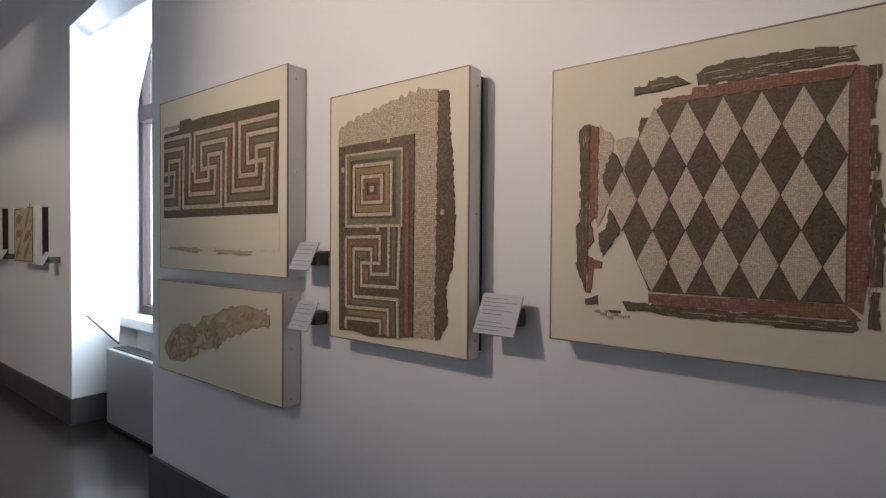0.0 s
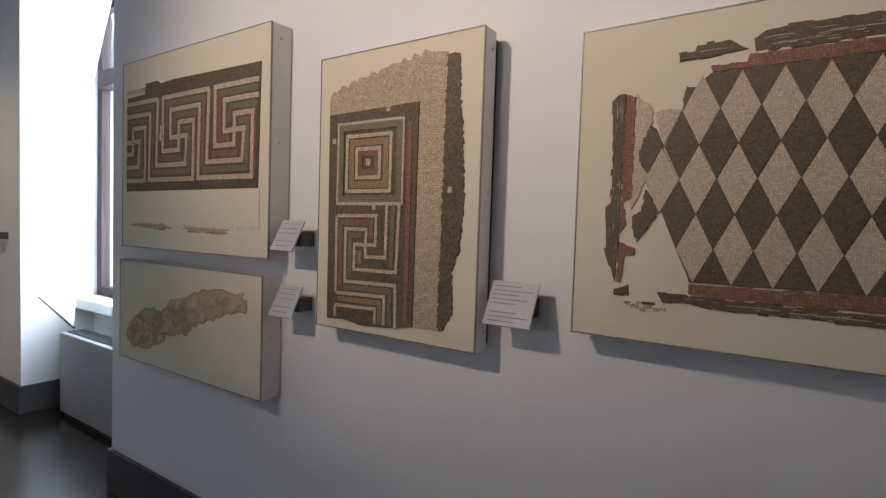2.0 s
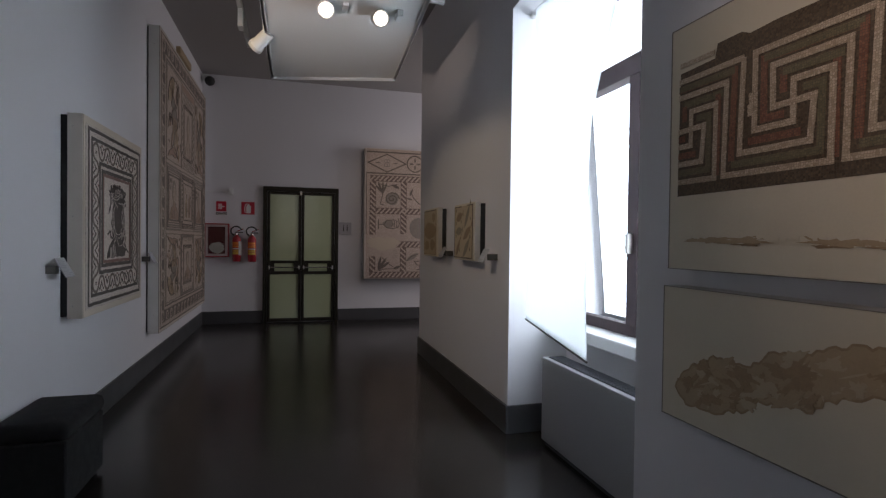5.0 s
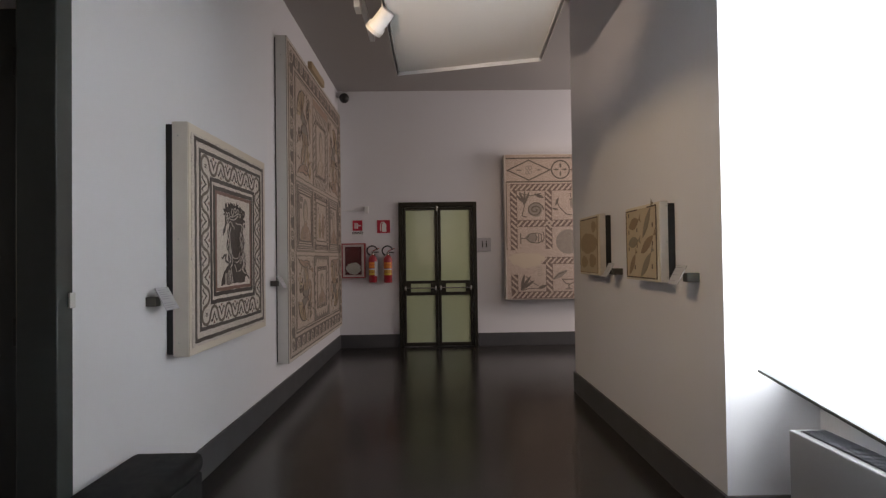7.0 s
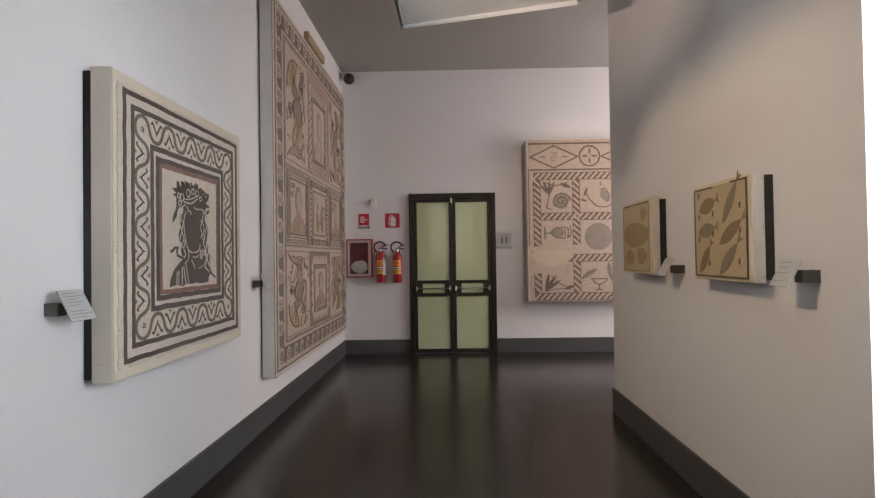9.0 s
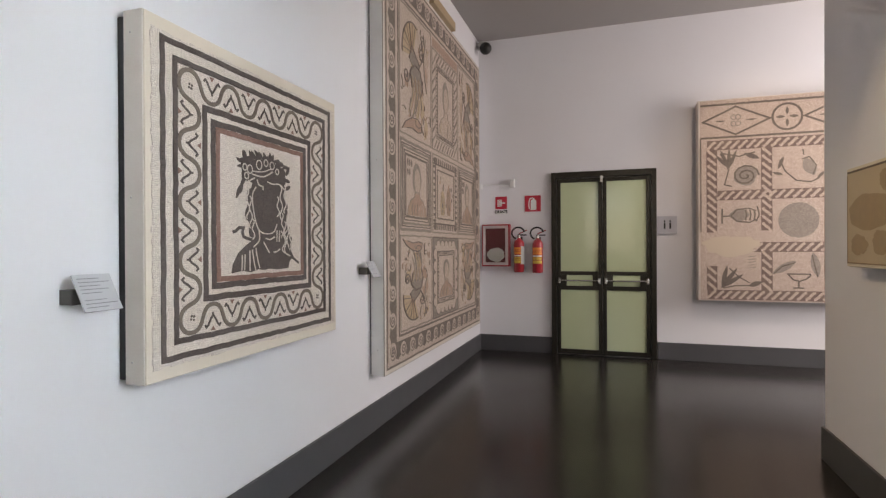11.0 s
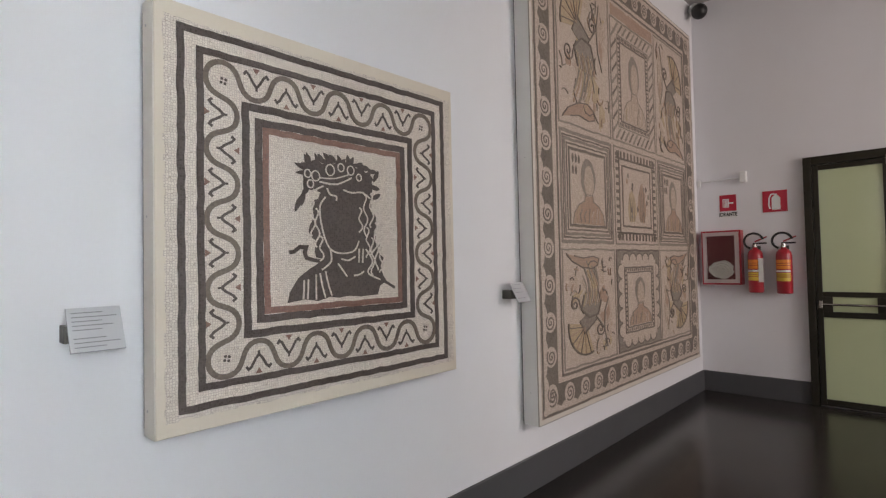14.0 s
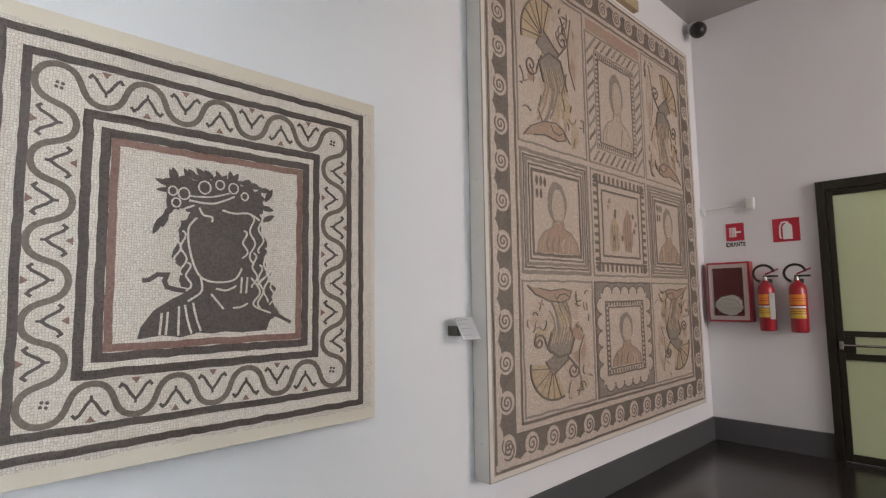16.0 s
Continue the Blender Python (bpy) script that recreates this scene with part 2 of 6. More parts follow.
S_GREY = surface("washed_grey_stone", (0.25, 0.21, 0.15), 0.8, vary=0.3, scale=25, fine=200, bump=0.2)
S_FAINT = surface("faint_brown_stone", (0.35, 0.255, 0.155), 0.8, vary=0.25, scale=25, fine=200, bump=0.2)
S_BASE = surface("tan_stone_ground", (0.48, 0.38, 0.255), 0.8, vary=0.14, scale=12, fine=200, bump=0.2)

# ---- building helpers ----
def part(name, bm, material, parent=None, label=""):
    """Links a bmesh as one mesh object, under a thing or a part."""
    me = bpy.data.meshes.new(name)
    bmesh.ops.recalc_face_normals(bm, faces=bm.faces)
    bm.to_mesh(me)
    bm.free()
    me.materials.append(material)
    ob = new(name, me)
    if parent is not None:
        ob.parent = parent
    return tagged(ob, label)


def thing(name, m, label, category, group=""):
    ob = new(name)
    ob.empty_display_size = 0.1
    ob.matrix_world = m
    return tagged(ob, label, category, group)


def box(bm, x0, y0, z0, x1, y1, z1, bevel=0.0):
    """A box between two corners, with bevelled edges if asked."""
    r = bmesh.ops.create_cube(bm, size=1)
    bmesh.ops.scale(bm, vec=(abs(x1 - x0), abs(y1 - y0), abs(z1 - z0)), verts=r["verts"])
    bmesh.ops.translate(bm, vec=((x0 + x1) / 2, (y0 + y1) / 2, (z0 + z1) / 2), verts=r["verts"])
    if bevel:
        es = {e for v in r["verts"] for e in v.link_edges}
        bmesh.ops.bevel(bm, geom=list(es), offset=bevel, segments=2, affect="EDGES", profile=0.5)
    return bm


def boxed(*a, bevel=0.0):
    return box(bmesh.new(), *a, bevel=bevel)


LAID = [0]


def uneven():
    """A hair's breadth of difference in height from one laid stone to the next."""
    LAID[0] = (LAID[0] + 7) % 29
    return LAID[0] * 0.000025


def prism(bm, pts, z0, z1):
    """A flat shape of the outline pts with thickness from z0 to z1."""
    z1 += uneven()
    top = [bm.verts.new((x, y, z1)) for x, y in pts]
    low = [bm.verts.new((x, y, z0)) for x, y in pts]
    bm.faces.new(top)
    k = len(pts)
    for i in range(k):
        bm.faces.new((top[i], low[i], low[(i + 1) % k], top[(i + 1) % k]))
    return bm


def flat(pts, z0, z1):
    return prism(bmesh.new(), pts, z0, z1)


def strip(bm, pts, w, z0, z1, closed=False):
    """A band of width w along a line, mitred at its corners."""
    z1 += uneven()
    p = [Vector((x, y)) for x, y in pts]
    k = len(p)
    sides = []
    for i in range(k):
        a = p[i] - p[i - 1] if (i > 0 or closed) else None
        b = p[(i + 1) % k] - p[i] if (i < k - 1 or closed) else None
        a, b = (a or b).normalized(), (b or a).normalized()
        na, nb = Vector((-a.y, a.x)), Vector((-b.y, b.x))
        mit = na + nb
        mit = mit / max(0.35, mit.length) if mit.length > 1e-6 else na
        s = w / 2 / max(0.4, mit.dot(na))
        sides.append((p[i] + mit * s, p[i] - mit * s))
    vt = [(bm.verts.new((*l, z1)), bm.verts.new((*r, z1)), bm.verts.new((*l, z0)), bm.verts.new((*r, z0))) for l, r in sides]
    for i in range(k if closed else k - 1):
        A, B = vt[i], vt[(i + 1) % k]
        bm.faces.new((A[0], A[1], B[1], B[0]))
        bm.faces.new((A[0], B[0], B[2], A[2]))
        bm.faces.new((A[1], A[3], B[3], B[1]))
    if not closed:
        for A in (vt[0], vt[-1]):
            bm.faces.new((A[0], A[2], A[3], A[1]))
    return bm


def band(pts, w, z0, z1, closed=False):
    return strip(bmesh.new(), pts, w, z0, z1, closed)


def rect(u0, v0, u1, v1):
    return [(u0, v0), (u1, v0), (u1, v1), (u0, v1)]


def ragged(u0, v0, u1, v1, step, amp, rng, edges="lrbt"):
    """A rectangle whose named edges are broken in steps, as lost stones leave them."""
    def run(a, b):
        k = max(2, int(abs(b - a) / step))
        return [a + (b - a) * i / k for i in range(k + 1)]
    pts = []
    for e, us, vs in (("b", run(u0, u1), None), ("r", None, run(v0, v1)), ("t", run(u1, u0), None), ("l", None, run(v1, v0))):
        if e not in edges:
            pts.append({"b": (u0, v0), "r": (u1, v0), "t": (u1, v1), "l": (u0, v1)}[e])
            continue
        seq = us or vs
        for i in range(len(seq) - 1):
            d = rng.uniform(-amp, amp * 0.3)
            for q in (seq[i], seq[i + 1] if i < len(seq) - 2 else seq[i + 1] * 0.98 + seq[i] * 0.02):
                pts.append({"b": (q, v0 - d), "t": (q, v1 + d), "r": (u1 + d, q), "l": (u0 - d, q)}[e])
    return pts


def chipped(path, amp, step, seed):
    """A closed outline broken in small square steps, course by course."""
    rng = random.Random(seed)
    out = []
    for a, b in zip(path, path[1:] + path[:1]):
        ln = math.hypot(b[0] - a[0], b[1] - a[1])
        n = max(1, int(ln / step))
        ox, oy = (b[1] - a[1]) / ln, (a[0] - b[0]) / ln
        for i in range(n):
            k = amp * rng.uniform(-1, 1)
            for q in (i + 0.03, i + 0.97):
                out.append((a[0] + (b[0] - a[0]) * q / n + ox * k, a[1] + (b[1] - a[1]) * q / n + oy * k))
    return out


def blob(cx, cy, rx, ry, rough, rng, k=40, turn=0.0):
    """A rounded patch with an uneven outline."""
    ph = [rng.uniform(0, 6.28) for _ in range(4)]
    out = []
    for i in range(k):
        a = 2 * math.pi * i / k
        r = 1 + rough * (0.5 * math.sin(3 * a + ph[0]) + 0.3 * math.sin(7 * a + ph[1]) + 0.25 * math.sin(13 * a + ph[2]) + 0.2 * rng.uniform(-1, 1))
        x, y = rx * r * math.cos(a), ry * r * math.sin(a)
        out.append((cx + x * math.cos(turn) - y * math.sin(turn), cy + x * math.sin(turn) + y * math.cos(turn)))
    return out


def hand_laid(path, amp, step, seed, closed=True):
    """A hand-laid line: the path in short steps, each a little off."""
    rng = random.Random(seed)
    out = []
    for a, b in zip(path, path[1:] + path[:1] if closed else path[1:]):
        ln = math.hypot(b[0] - a[0], b[1] - a[1])
        n = max(1, int(ln / step))
        ox, oy = (b[1] - a[1]) / ln, (a[0] - b[0]) / ln
        for i in range(n):
            k = amp * rng.uniform(-1, 1) if i else 0
            out.append((a[0] + (b[0] - a[0]) * i / n + ox * k, a[1] + (b[1] - a[1]) * i / n + oy * k))
    if not closed:
        out.append(path[-1])
    return out


def lens(cx, cy, length, width, turn, k=12, tail=0.0):
    """A pointed oval, with a notched end if asked."""
    pts = []
    for i in range(k + 1):
        s = i / k
        pts.append((length * (s - 0.5), width / 2 * math.sin(math.pi * s) ** 0.8))
    if tail:
        pts += [(length * (0.5 + tail), width * 0.38), (length * (0.5 + tail * 0.7), 0), (length * (0.5 + tail), -width * 0.38)]
    for i in range(k, 0, -1):
        s = i / k
        pts.append((length * (s - 0.5), -width / 2 * math.sin(math.pi * s) ** 0.8 - 1e-5))
    c, s = math.cos(turn), math.sin(turn)
    return [(cx + x * c - y * s, cy + x * s + y * c) for x, y in pts]


def cyl(bm, r0, r1, a, b, k=20, cap=True):
    """A round bar or cone from a to b."""
    a, b = Vector(a), Vector(b)
    r = bmesh.ops.create_cone(bm, cap_ends=cap, segments=k, radius1=r0, radius2=r1, depth=(b - a).length)
    m = Matrix.Translation((a + b) / 2) @ (b - a).to_track_quat("Z", "Y").to_matrix().to_4x4()
    bmesh.ops.transform(bm, matrix=m, verts=r["verts"])
    return bm


def tube(bm, pts, r, k=8):
    """A bent round tube through the points."""
    rings = []
    for i, p in enumerate(pts):
        p = Vector(p)
        d = (Vector(pts[min(i + 1, len(pts) - 1)]) - Vector(pts[max(i - 1, 0)])).normalized()
        q = d.to_track_quat("Z", "Y")
        rings.append([bm.verts.new(p + q @ Vector((r * math.cos(2 * math.pi * j / k), r * math.sin(2 * math.pi * j / k), 0))) for j in range(k)])
    for A, B in zip(rings, rings[1:]):
        for j in range(k):
            bm.faces.new((A[j], A[(j + 1) % k], B[(j + 1) % k], B[j]))
    bm.faces.new(rings[0])
    bm.faces.new(rings[-1])
    return bm


def lathe(bm, profile, k=24):
    """A turned form about the local z axis; profile of (radius, height)."""
    rings = [[bm.verts.new((r * math.cos(2 * math.pi * j / k), r * math.sin(2 * math.pi * j / k), h)) for j in range(k)] for r, h in profile]
    for A, B in zip(rings, rings[1:]):
        for j in range(k):
            bm.faces.new((A[j], A[(j + 1) % k], B[(j + 1) % k], B[j]))
    bm.faces.new(rings[0])
    bm.faces.new(rings[-1])
    return bm


def structure(name, bm, material, label=""):
    return tagged(part(name, bm, material), label, kind="structure")


# Local frames for things on a wall: x along the wall to a viewer's right, y up, z out of the wall.
def on_north(x, y, z):
    return Matrix(((1, 0, 0, x), (0, 0, -1, y), (0, 1, 0, z), (0, 0, 0, 1)))


def on_south(x, y, z):
    return Matrix(((-1, 0, 0, x), (0, 0, 1, y), (0, 1, 0, z), (0, 0, 0, 1)))


def on_far(x, y, z):
    return Matrix(((0, 0, 1, x), (1, 0, 0, y), (0, 1, 0, z), (0, 0, 0, 1)))


# ---- the plan ----
NORTH, NORTH_W, SOUTH, FAR, TOP = 1.765, 1.88, -1.0, -9.65, 3.95
REC_W, REC_E, CORNER = -4.09, -2.58, -6.85      # window, and the end of the passage wall
EDGE_E, HEAD = -2.49, 3.0                       # reveal's room edge, splayed to fit the camera's view, and the recess head
JAMB_W, JAMB_E, JAMB_TOP = -3.61, -2.55, 2.75   # side doorway

structure("floor", boxed(-9.95, -3.6, -0.2, 3.3, 5.3, 0.0), FLOOR, "dark glossy resin floor")
structure("ceiling", boxed(-9.95, -3.6, TOP, 3.3, 5.3, TOP + 0.2), CEIL, "matt grey painted ceiling")
structure("wall_west", boxed(FAR - 0.3, -1.3, 0, FAR, 5.3, TOP), PAINT, "white painted end wall")
bm = bmesh.new()
box(bm, FAR, SOUTH - 0.06, 0, JAMB_W, SOUTH, TOP)
box(bm, FAR, SOUTH - 0.25, 0, -3.95, SOUTH - 0.06, TOP)
structure("wall_south_1", bm, PAINT, "white painted passage wall")
structure("wall_south_2", boxed(JAMB_E, SOUTH - 0.25, 0, 3.0, SOUTH, TOP), PAINT, "white painted passage wall")
structure("wall_south_3", boxed(JAMB_W, SOUTH - 0.25, JAMB_TOP, JAMB_E, SOUTH, TOP), PAINT, "white wall above the side doorway")
structure("wall_north_1", flat([(EDGE_E, NORTH), (3.0, NORTH), (3.0, 2.57), (REC_E, 2.57), (REC_E, 2.34)], 0, TOP), PAINT, "white painted wall with mosaics")
structure("wall_north_2", boxed(CORNER, NORTH_W, 0, REC_W, NORTH_W + 0.75, TOP), PAINT, "white painted wall pier")
# wall under and over the window, behind the heater
structure("wall_north_3", boxed(REC_W, 2.34, 0, REC_E, 2.57, 0.80), PAINT, "white wall under the window")
structure("wall_north_4", flat([(REC_W, NORTH_W), (EDGE_E, NORTH), (REC_E, 2.34), (REC_E, 2.57), (REC_W, 2.57)], HEAD, TOP), PAINT, "white wall over the window")
# room beyond the corner, closed out of view; its opening is added for light
structure("wall_room_east", boxed(CORNER, NORTH_W + 0.75, 0, CORNER + 0.25, 5.3, TOP), PAINT, "white side wall")
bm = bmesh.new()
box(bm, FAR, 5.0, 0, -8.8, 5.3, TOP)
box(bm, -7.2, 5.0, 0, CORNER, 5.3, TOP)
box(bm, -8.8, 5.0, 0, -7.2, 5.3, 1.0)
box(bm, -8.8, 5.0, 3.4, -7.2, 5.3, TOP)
structure("wall_room_north", bm, PAINT, "white closing wall with an added opening for light")
# end wall out of view, with an opening added to let light in
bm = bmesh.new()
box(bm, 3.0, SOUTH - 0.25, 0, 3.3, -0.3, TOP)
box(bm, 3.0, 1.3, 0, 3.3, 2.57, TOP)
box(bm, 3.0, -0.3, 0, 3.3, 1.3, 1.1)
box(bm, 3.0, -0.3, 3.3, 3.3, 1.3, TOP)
structure("wall_east", bm, PAINT, "white closing wall with an added opening for light")
# lobby behind the side doorway
bm = bmesh.new()
box(bm, JAMB_W - 0.6, -3.6, 0, JAMB_W - 0.4, SOUTH - 0.25, TOP)
box(bm, JAMB_E + 0.4, -3.6, 0, JAMB_E + 0.6, SOUTH - 0.25, TOP)
# unseen back wall, its opening added so sky brightens the doorway
box(bm, JAMB_W - 0.4, -3.6, 0, JAMB_E + 0.4, -3.4, 1.0)
box(bm, JAMB_W - 0.4, -3.6, 2.4, JAMB_E + 0.4, -3.4, TOP)
box(bm, JAMB_W - 0.4, -3.6, 1.0, JAMB_W, -3.4, 2.4)
box(bm, JAMB_E, -3.6, 1.0, JAMB_E + 0.4, -3.4, 2.4)
structure("wall_lobby", bm, PAINT, "white lobby walls with an added opening for light")

SK, ST = 0.20, 0.018
for i, (x0, y0, x1, y1) in enumerate((
        (FAR + ST, SOUTH, JAMB_W - 0.06, SOUTH + ST), (JAMB_E + 0.06, SOUTH, 3.0, SOUTH + ST),
        (FAR, SOUTH, FAR + ST, -0.086), (FAR, 1.124, FAR + ST, 5.0),
        (CORNER - ST, NORTH_W - ST, REC_W + ST, NORTH_W), (REC_W, NORTH_W, REC_W + ST, 2.33), (CORNER - ST, NORTH_W, CORNER, 5.0))):
    structure("baseboard_%d" % (i + 1), boxed(x0, y0, 0, x1, y1, SK, bevel=0.003), SKIRT, "dark slate-grey baseboard")

structure("baseboard_8", boxed(EDGE_E - ST, NORTH - ST, 0, 3.0, NORTH, SK + 0.02, bevel=0.003), SKIRT, "dark slate-grey baseboard")
structure("baseboard_9", flat([(EDGE_E - ST, NORTH + 0.001), (EDGE_E, NORTH + 0.001), (-2.5315, 2.03), (-2.5495, 2.03)], 0, SK + 0.02), SKIRT, "dark slate-grey baseboard")

# ---- window recess ----
win = tagged(new("window_1"), "tall dark-framed casement window with a white sill", kind="structure")
win.matrix_world = pose(0, 0, 0)
FY0, FY1 = 2.36, 2.43
part("window_frame", boxed(REC_W, FY0, 0.80, REC_W + 0.07, FY1, HEAD, bevel=0.004), WOOD, win)
part("window_frame", boxed(REC_E - 0.07, FY0, 0.80, REC_E, FY1, HEAD, bevel=0.004), WOOD, win)
part("window_frame", boxed(REC_W + 0.07, FY0, 0.80, REC_E - 0.07, FY1, 0.87, bevel=0.004), WOOD, win)
part("window_frame", boxed(REC_W + 0.07, FY0, HEAD - 0.07, REC_E - 0.07, FY1, HEAD, bevel=0.004), WOOD, win)
part("transom", boxed(REC_W + 0.07, FY0 - 0.03, 2.36, REC_E - 0.07, FY1, 2.48, bevel=0.004), WOOD, win)
MX = (REC_W + REC_E) / 2
part("mullion", boxed(MX - 0.05, FY0 - 0.02, 0.87, MX + 0.05, FY1, 2.36, bevel=0.004), WOOD, win)
bm = boxed(MX - 0.012, FY0 - 0.06, 1.30, MX + 0.012, FY0 - 0.02, 1.42, bevel=0.004)
part("handle", bm, SCREW, win, "steel window handle")
glass, n, l, b = nodes("window_glass")
b.inputs["Roughness"].default_value, b.inputs["Transmission Weight"].default_value, b.inputs["IOR"].default_value = 0.0, 1.0, 1.45
for x0, x1, z0, z1 in ((REC_W + 0.07, MX - 0.05, 0.87, 2.36), (MX + 0.05, REC_E - 0.07, 0.87, 2.36), (REC_W + 0.07, REC_E - 0.07, 2.48, HEAD - 0.07)):
    p = part("pane", boxed(x0, FY0 + 0.03, z0, x1, FY0 + 0.036, z1), glass, win)
    p.visible_shadow = False
part("window_sill", boxed(REC_W + 0.002, 2.19, 0.72, REC_E - 0.002, 2.36, 0.80, bevel=0.008), WHITE, win, "white painted stone sill")

heater = thing("radiator_cabinet", pose(0, 0, 0), "low grey steel radiator cabinet with a top grille under the window", "radiator")
HX0, HX1, HY0, HY1, HZ = -3.86, -2.56, 2.03, 2.19, 0.59
part("body", boxed(HX0, HY0, 0.035, HX1, HY1, HZ, bevel=0.006), HEATER, heater)
part("plinth", boxed(HX0 + 0.02, HY0 + 0.02, 0.0, HX1 - 0.02, HY1, 0.034), BLACK, heater)
bm = bmesh.new()
box(bm, HX0 + 0.03, HY0 + 0.03, HZ + 0.001, HX1 - 0.03, HY1 - 0.03, HZ + 0.003)
part("grille_bed", bm, BLACK, heater)
k = 96
for i in range(k):
    x = HX0 + 0.05 + (HX1 - HX0 - 0.1) * i / (k - 1)
    if i == 0:
        slat = part("slat", boxed(-0.0035, HY0 + 0.03, HZ + 0.003, 0.0035, HY1 - 0.03, HZ + 0.009), GRILLE, heater)
        slat.location.x = x
    else:
        o = new("slat", slat.data)
        o.parent = heater
        o.location.x = x

# translucent white blind, hanging a little askew
cloth, n, l, b = nodes("translucent_white_cloth")
tr, mx = n.new("ShaderNodeBsdfTranslucent"), n.new("ShaderNodeMixShader")
b.inputs["Base Color"].default_value = (0.82, 0.83, 0.84, 1)
b.inputs["Roughness"].default_value = 0.8
tr.inputs["Color"].default_value = (0.93, 0.95, 0.96, 1)
wv = n.new("ShaderNodeTexNoise")
wv.inputs["Scale"].default_value = 500
bp = n.new("ShaderNodeBump")
bp.inputs["Strength"].default_value = 0.1
l.new(wv.outputs["Fac"], bp.inputs["Height"])
l.new(bp.outputs[0], b.inputs["Normal"])
mx.inputs[0].default_value = 0.74
l.new(b.outputs[0], mx.inputs[1])
l.new(tr.outputs[0], mx.inputs[2])
l.new(mx.outputs[0], n["Material Output"].inputs["Surface"])
blind = thing("roller_blind", pose(0, 0, 0), "long white translucent cloth blind hanging askew before the window", "blind")
bm = bmesh.new()
NU, NV = 40, 60
# the free edge, its lower corner swung into the room
EDGE_Z, EDGE_X, EDGE_Y = (0.825, 1.1, 1.5, 2.0, 2.6, 2.95), (-2.74, -2.86, -2.97, -3.01, -2.88, -2.78), (1.69, 1.75, 1.82, 1.88, 1.94, 1.98)
grid = []
for j in range(NV + 1):
    s = j / NV
    a = Vector((-3.87, 1.91, 0.85)).lerp(Vector((-3.95, 2.00, 2.95)), s)
    z = 0.825 + s * 2.125
    c = Vector((float(np.interp(z, EDGE_Z, EDGE_X)), float(np.interp(z, EDGE_Z, EDGE_Y)), z))
    row = []
    for i in range(NU + 1):
        q = i / NU
        p = a.lerp(c, q)
        p.y += 0.014 * s * (1 - s) * 3 * math.sin(q * 9 + s * 2) + 0.012 * math.sin(q * 21 + 4 * s) * min(1, s * 2)
        row.append(bm.verts.new(p))
    grid.append(row)
for j in range(NV):
    for i in range(NU):
        bm.faces.new((grid[j][i], grid[j][i + 1], grid[j + 1][i + 1], grid[j + 1][i])).smooth = True
low = [v.co.copy() for v in grid[0]]
cl = part("cloth", bm, cloth, blind)
sd = cl.modifiers.new("thickness", "SOLIDIFY")
sd.thickness = 0.0012
bm = tube(bmesh.new(), [(v.x, v.y, v.z - 0.004) for v in low[::4]], 0.006)
part("bottom_bar", bm, BRACKET, blind, "thin dark weighted bar")
part("roller", cyl(bmesh.new(), 0.025, 0.025, (REC_W + 0.01, 2.03, 2.968), (REC_E - 0.01, 2.03, 2.968)), WHITE, blind)

# ---- wall-mounted mosaics ----
L = 0.003     # height of one layer of stone


def mount(name, m, w, h, depth, gap, label, side=METAL, face=PLASTER, group="mosaic panels"):
    """A mosaic panel: shallow box in front of a black box at the wall, its face at local z = depth."""
    t = thing(name, m, label, "mosaic", group)
    # black box filling the gap between tray and wall, slightly inset
    part("backing", boxed(0.012, 0.012, 0.0, w - 0.012, h - 0.012, gap), BLACK, t, "black box in the gap behind the tray")
    part("tray", boxed(0, 0, gap, w, h, depth - 0.006, bevel=0.002), side, t)
    part("plaster_bed", boxed(0.003, 0.003, depth - 0.006, w - 0.003, h - 0.003, depth, bevel=0.0015), face, t)
    if side is METAL:
        # narrow band, its dark tone standing for the shadow at the rim
        part("rim", band(rect(0.0012, 0.0012, w - 0.0012, h - 0.0012), 0.0022, depth - 0.0062, depth + 0.0004, True), SHADED_RIM, t, "thin rim darkened for the shadow at the panel edge")
    for y in (0.06 * h, 0.5 * h, 0.94 * h):
        for x, d in ((0, -1), (w, 1)):
            part("screw", cyl(bmesh.new(), 0.004, 0.003, (x, y, depth * 0.55), (x + d * 0.002, y, depth * 0.55), 10), SCREW, t)
    return t


def label_plate(m, w=0.115, h=0.125, lines=6, reach=0.105, shift=0.0, label=""):
    """A tilted text plate on a short wall bracket."""
    t = thing("label_plate", m, label or "small pale text plate on a dark wall bracket", "label", "text plates")
    part("bracket", boxed(shift - 0.024, -0.024, 0.0, shift + 0.024, 0.024, reach - 0.022, bevel=0.002), BRACKET, t)
    bm = boxed(-w / 2, -h / 2, -0.003, w / 2, h / 2, 0.003, bevel=0.001)
    bmesh.ops.transform(bm, matrix=pose(0, 0.012, reach, -28, 0, 0), verts=bm.verts)
    plate = part("plate", bm, ACRYL, t)
    rng = random.Random(lines)
    for i in range(lines):
        y = h * (0.38 - 0.78 * i / max(1, lines)) - (0.012 if i > lines // 2 else 0)
        bm = boxed(-w * 0.42, y - 0.0012, 0.0031, -w * 0.42 + w * rng.uniform(0.5, 0.84), y + 0.0012, 0.0036)
        bmesh.ops.transform(bm, matrix=pose(0, 0.012, reach, -28, 0, 0), verts=bm.verts)
        part("text_line", bm, INK, plate)
    return t


def lines(t, name, paths, w, z, mat, closed=False, layer=L):
    for p in paths:
        part(name, band(p, w, z, z + layer, closed), mat, t)


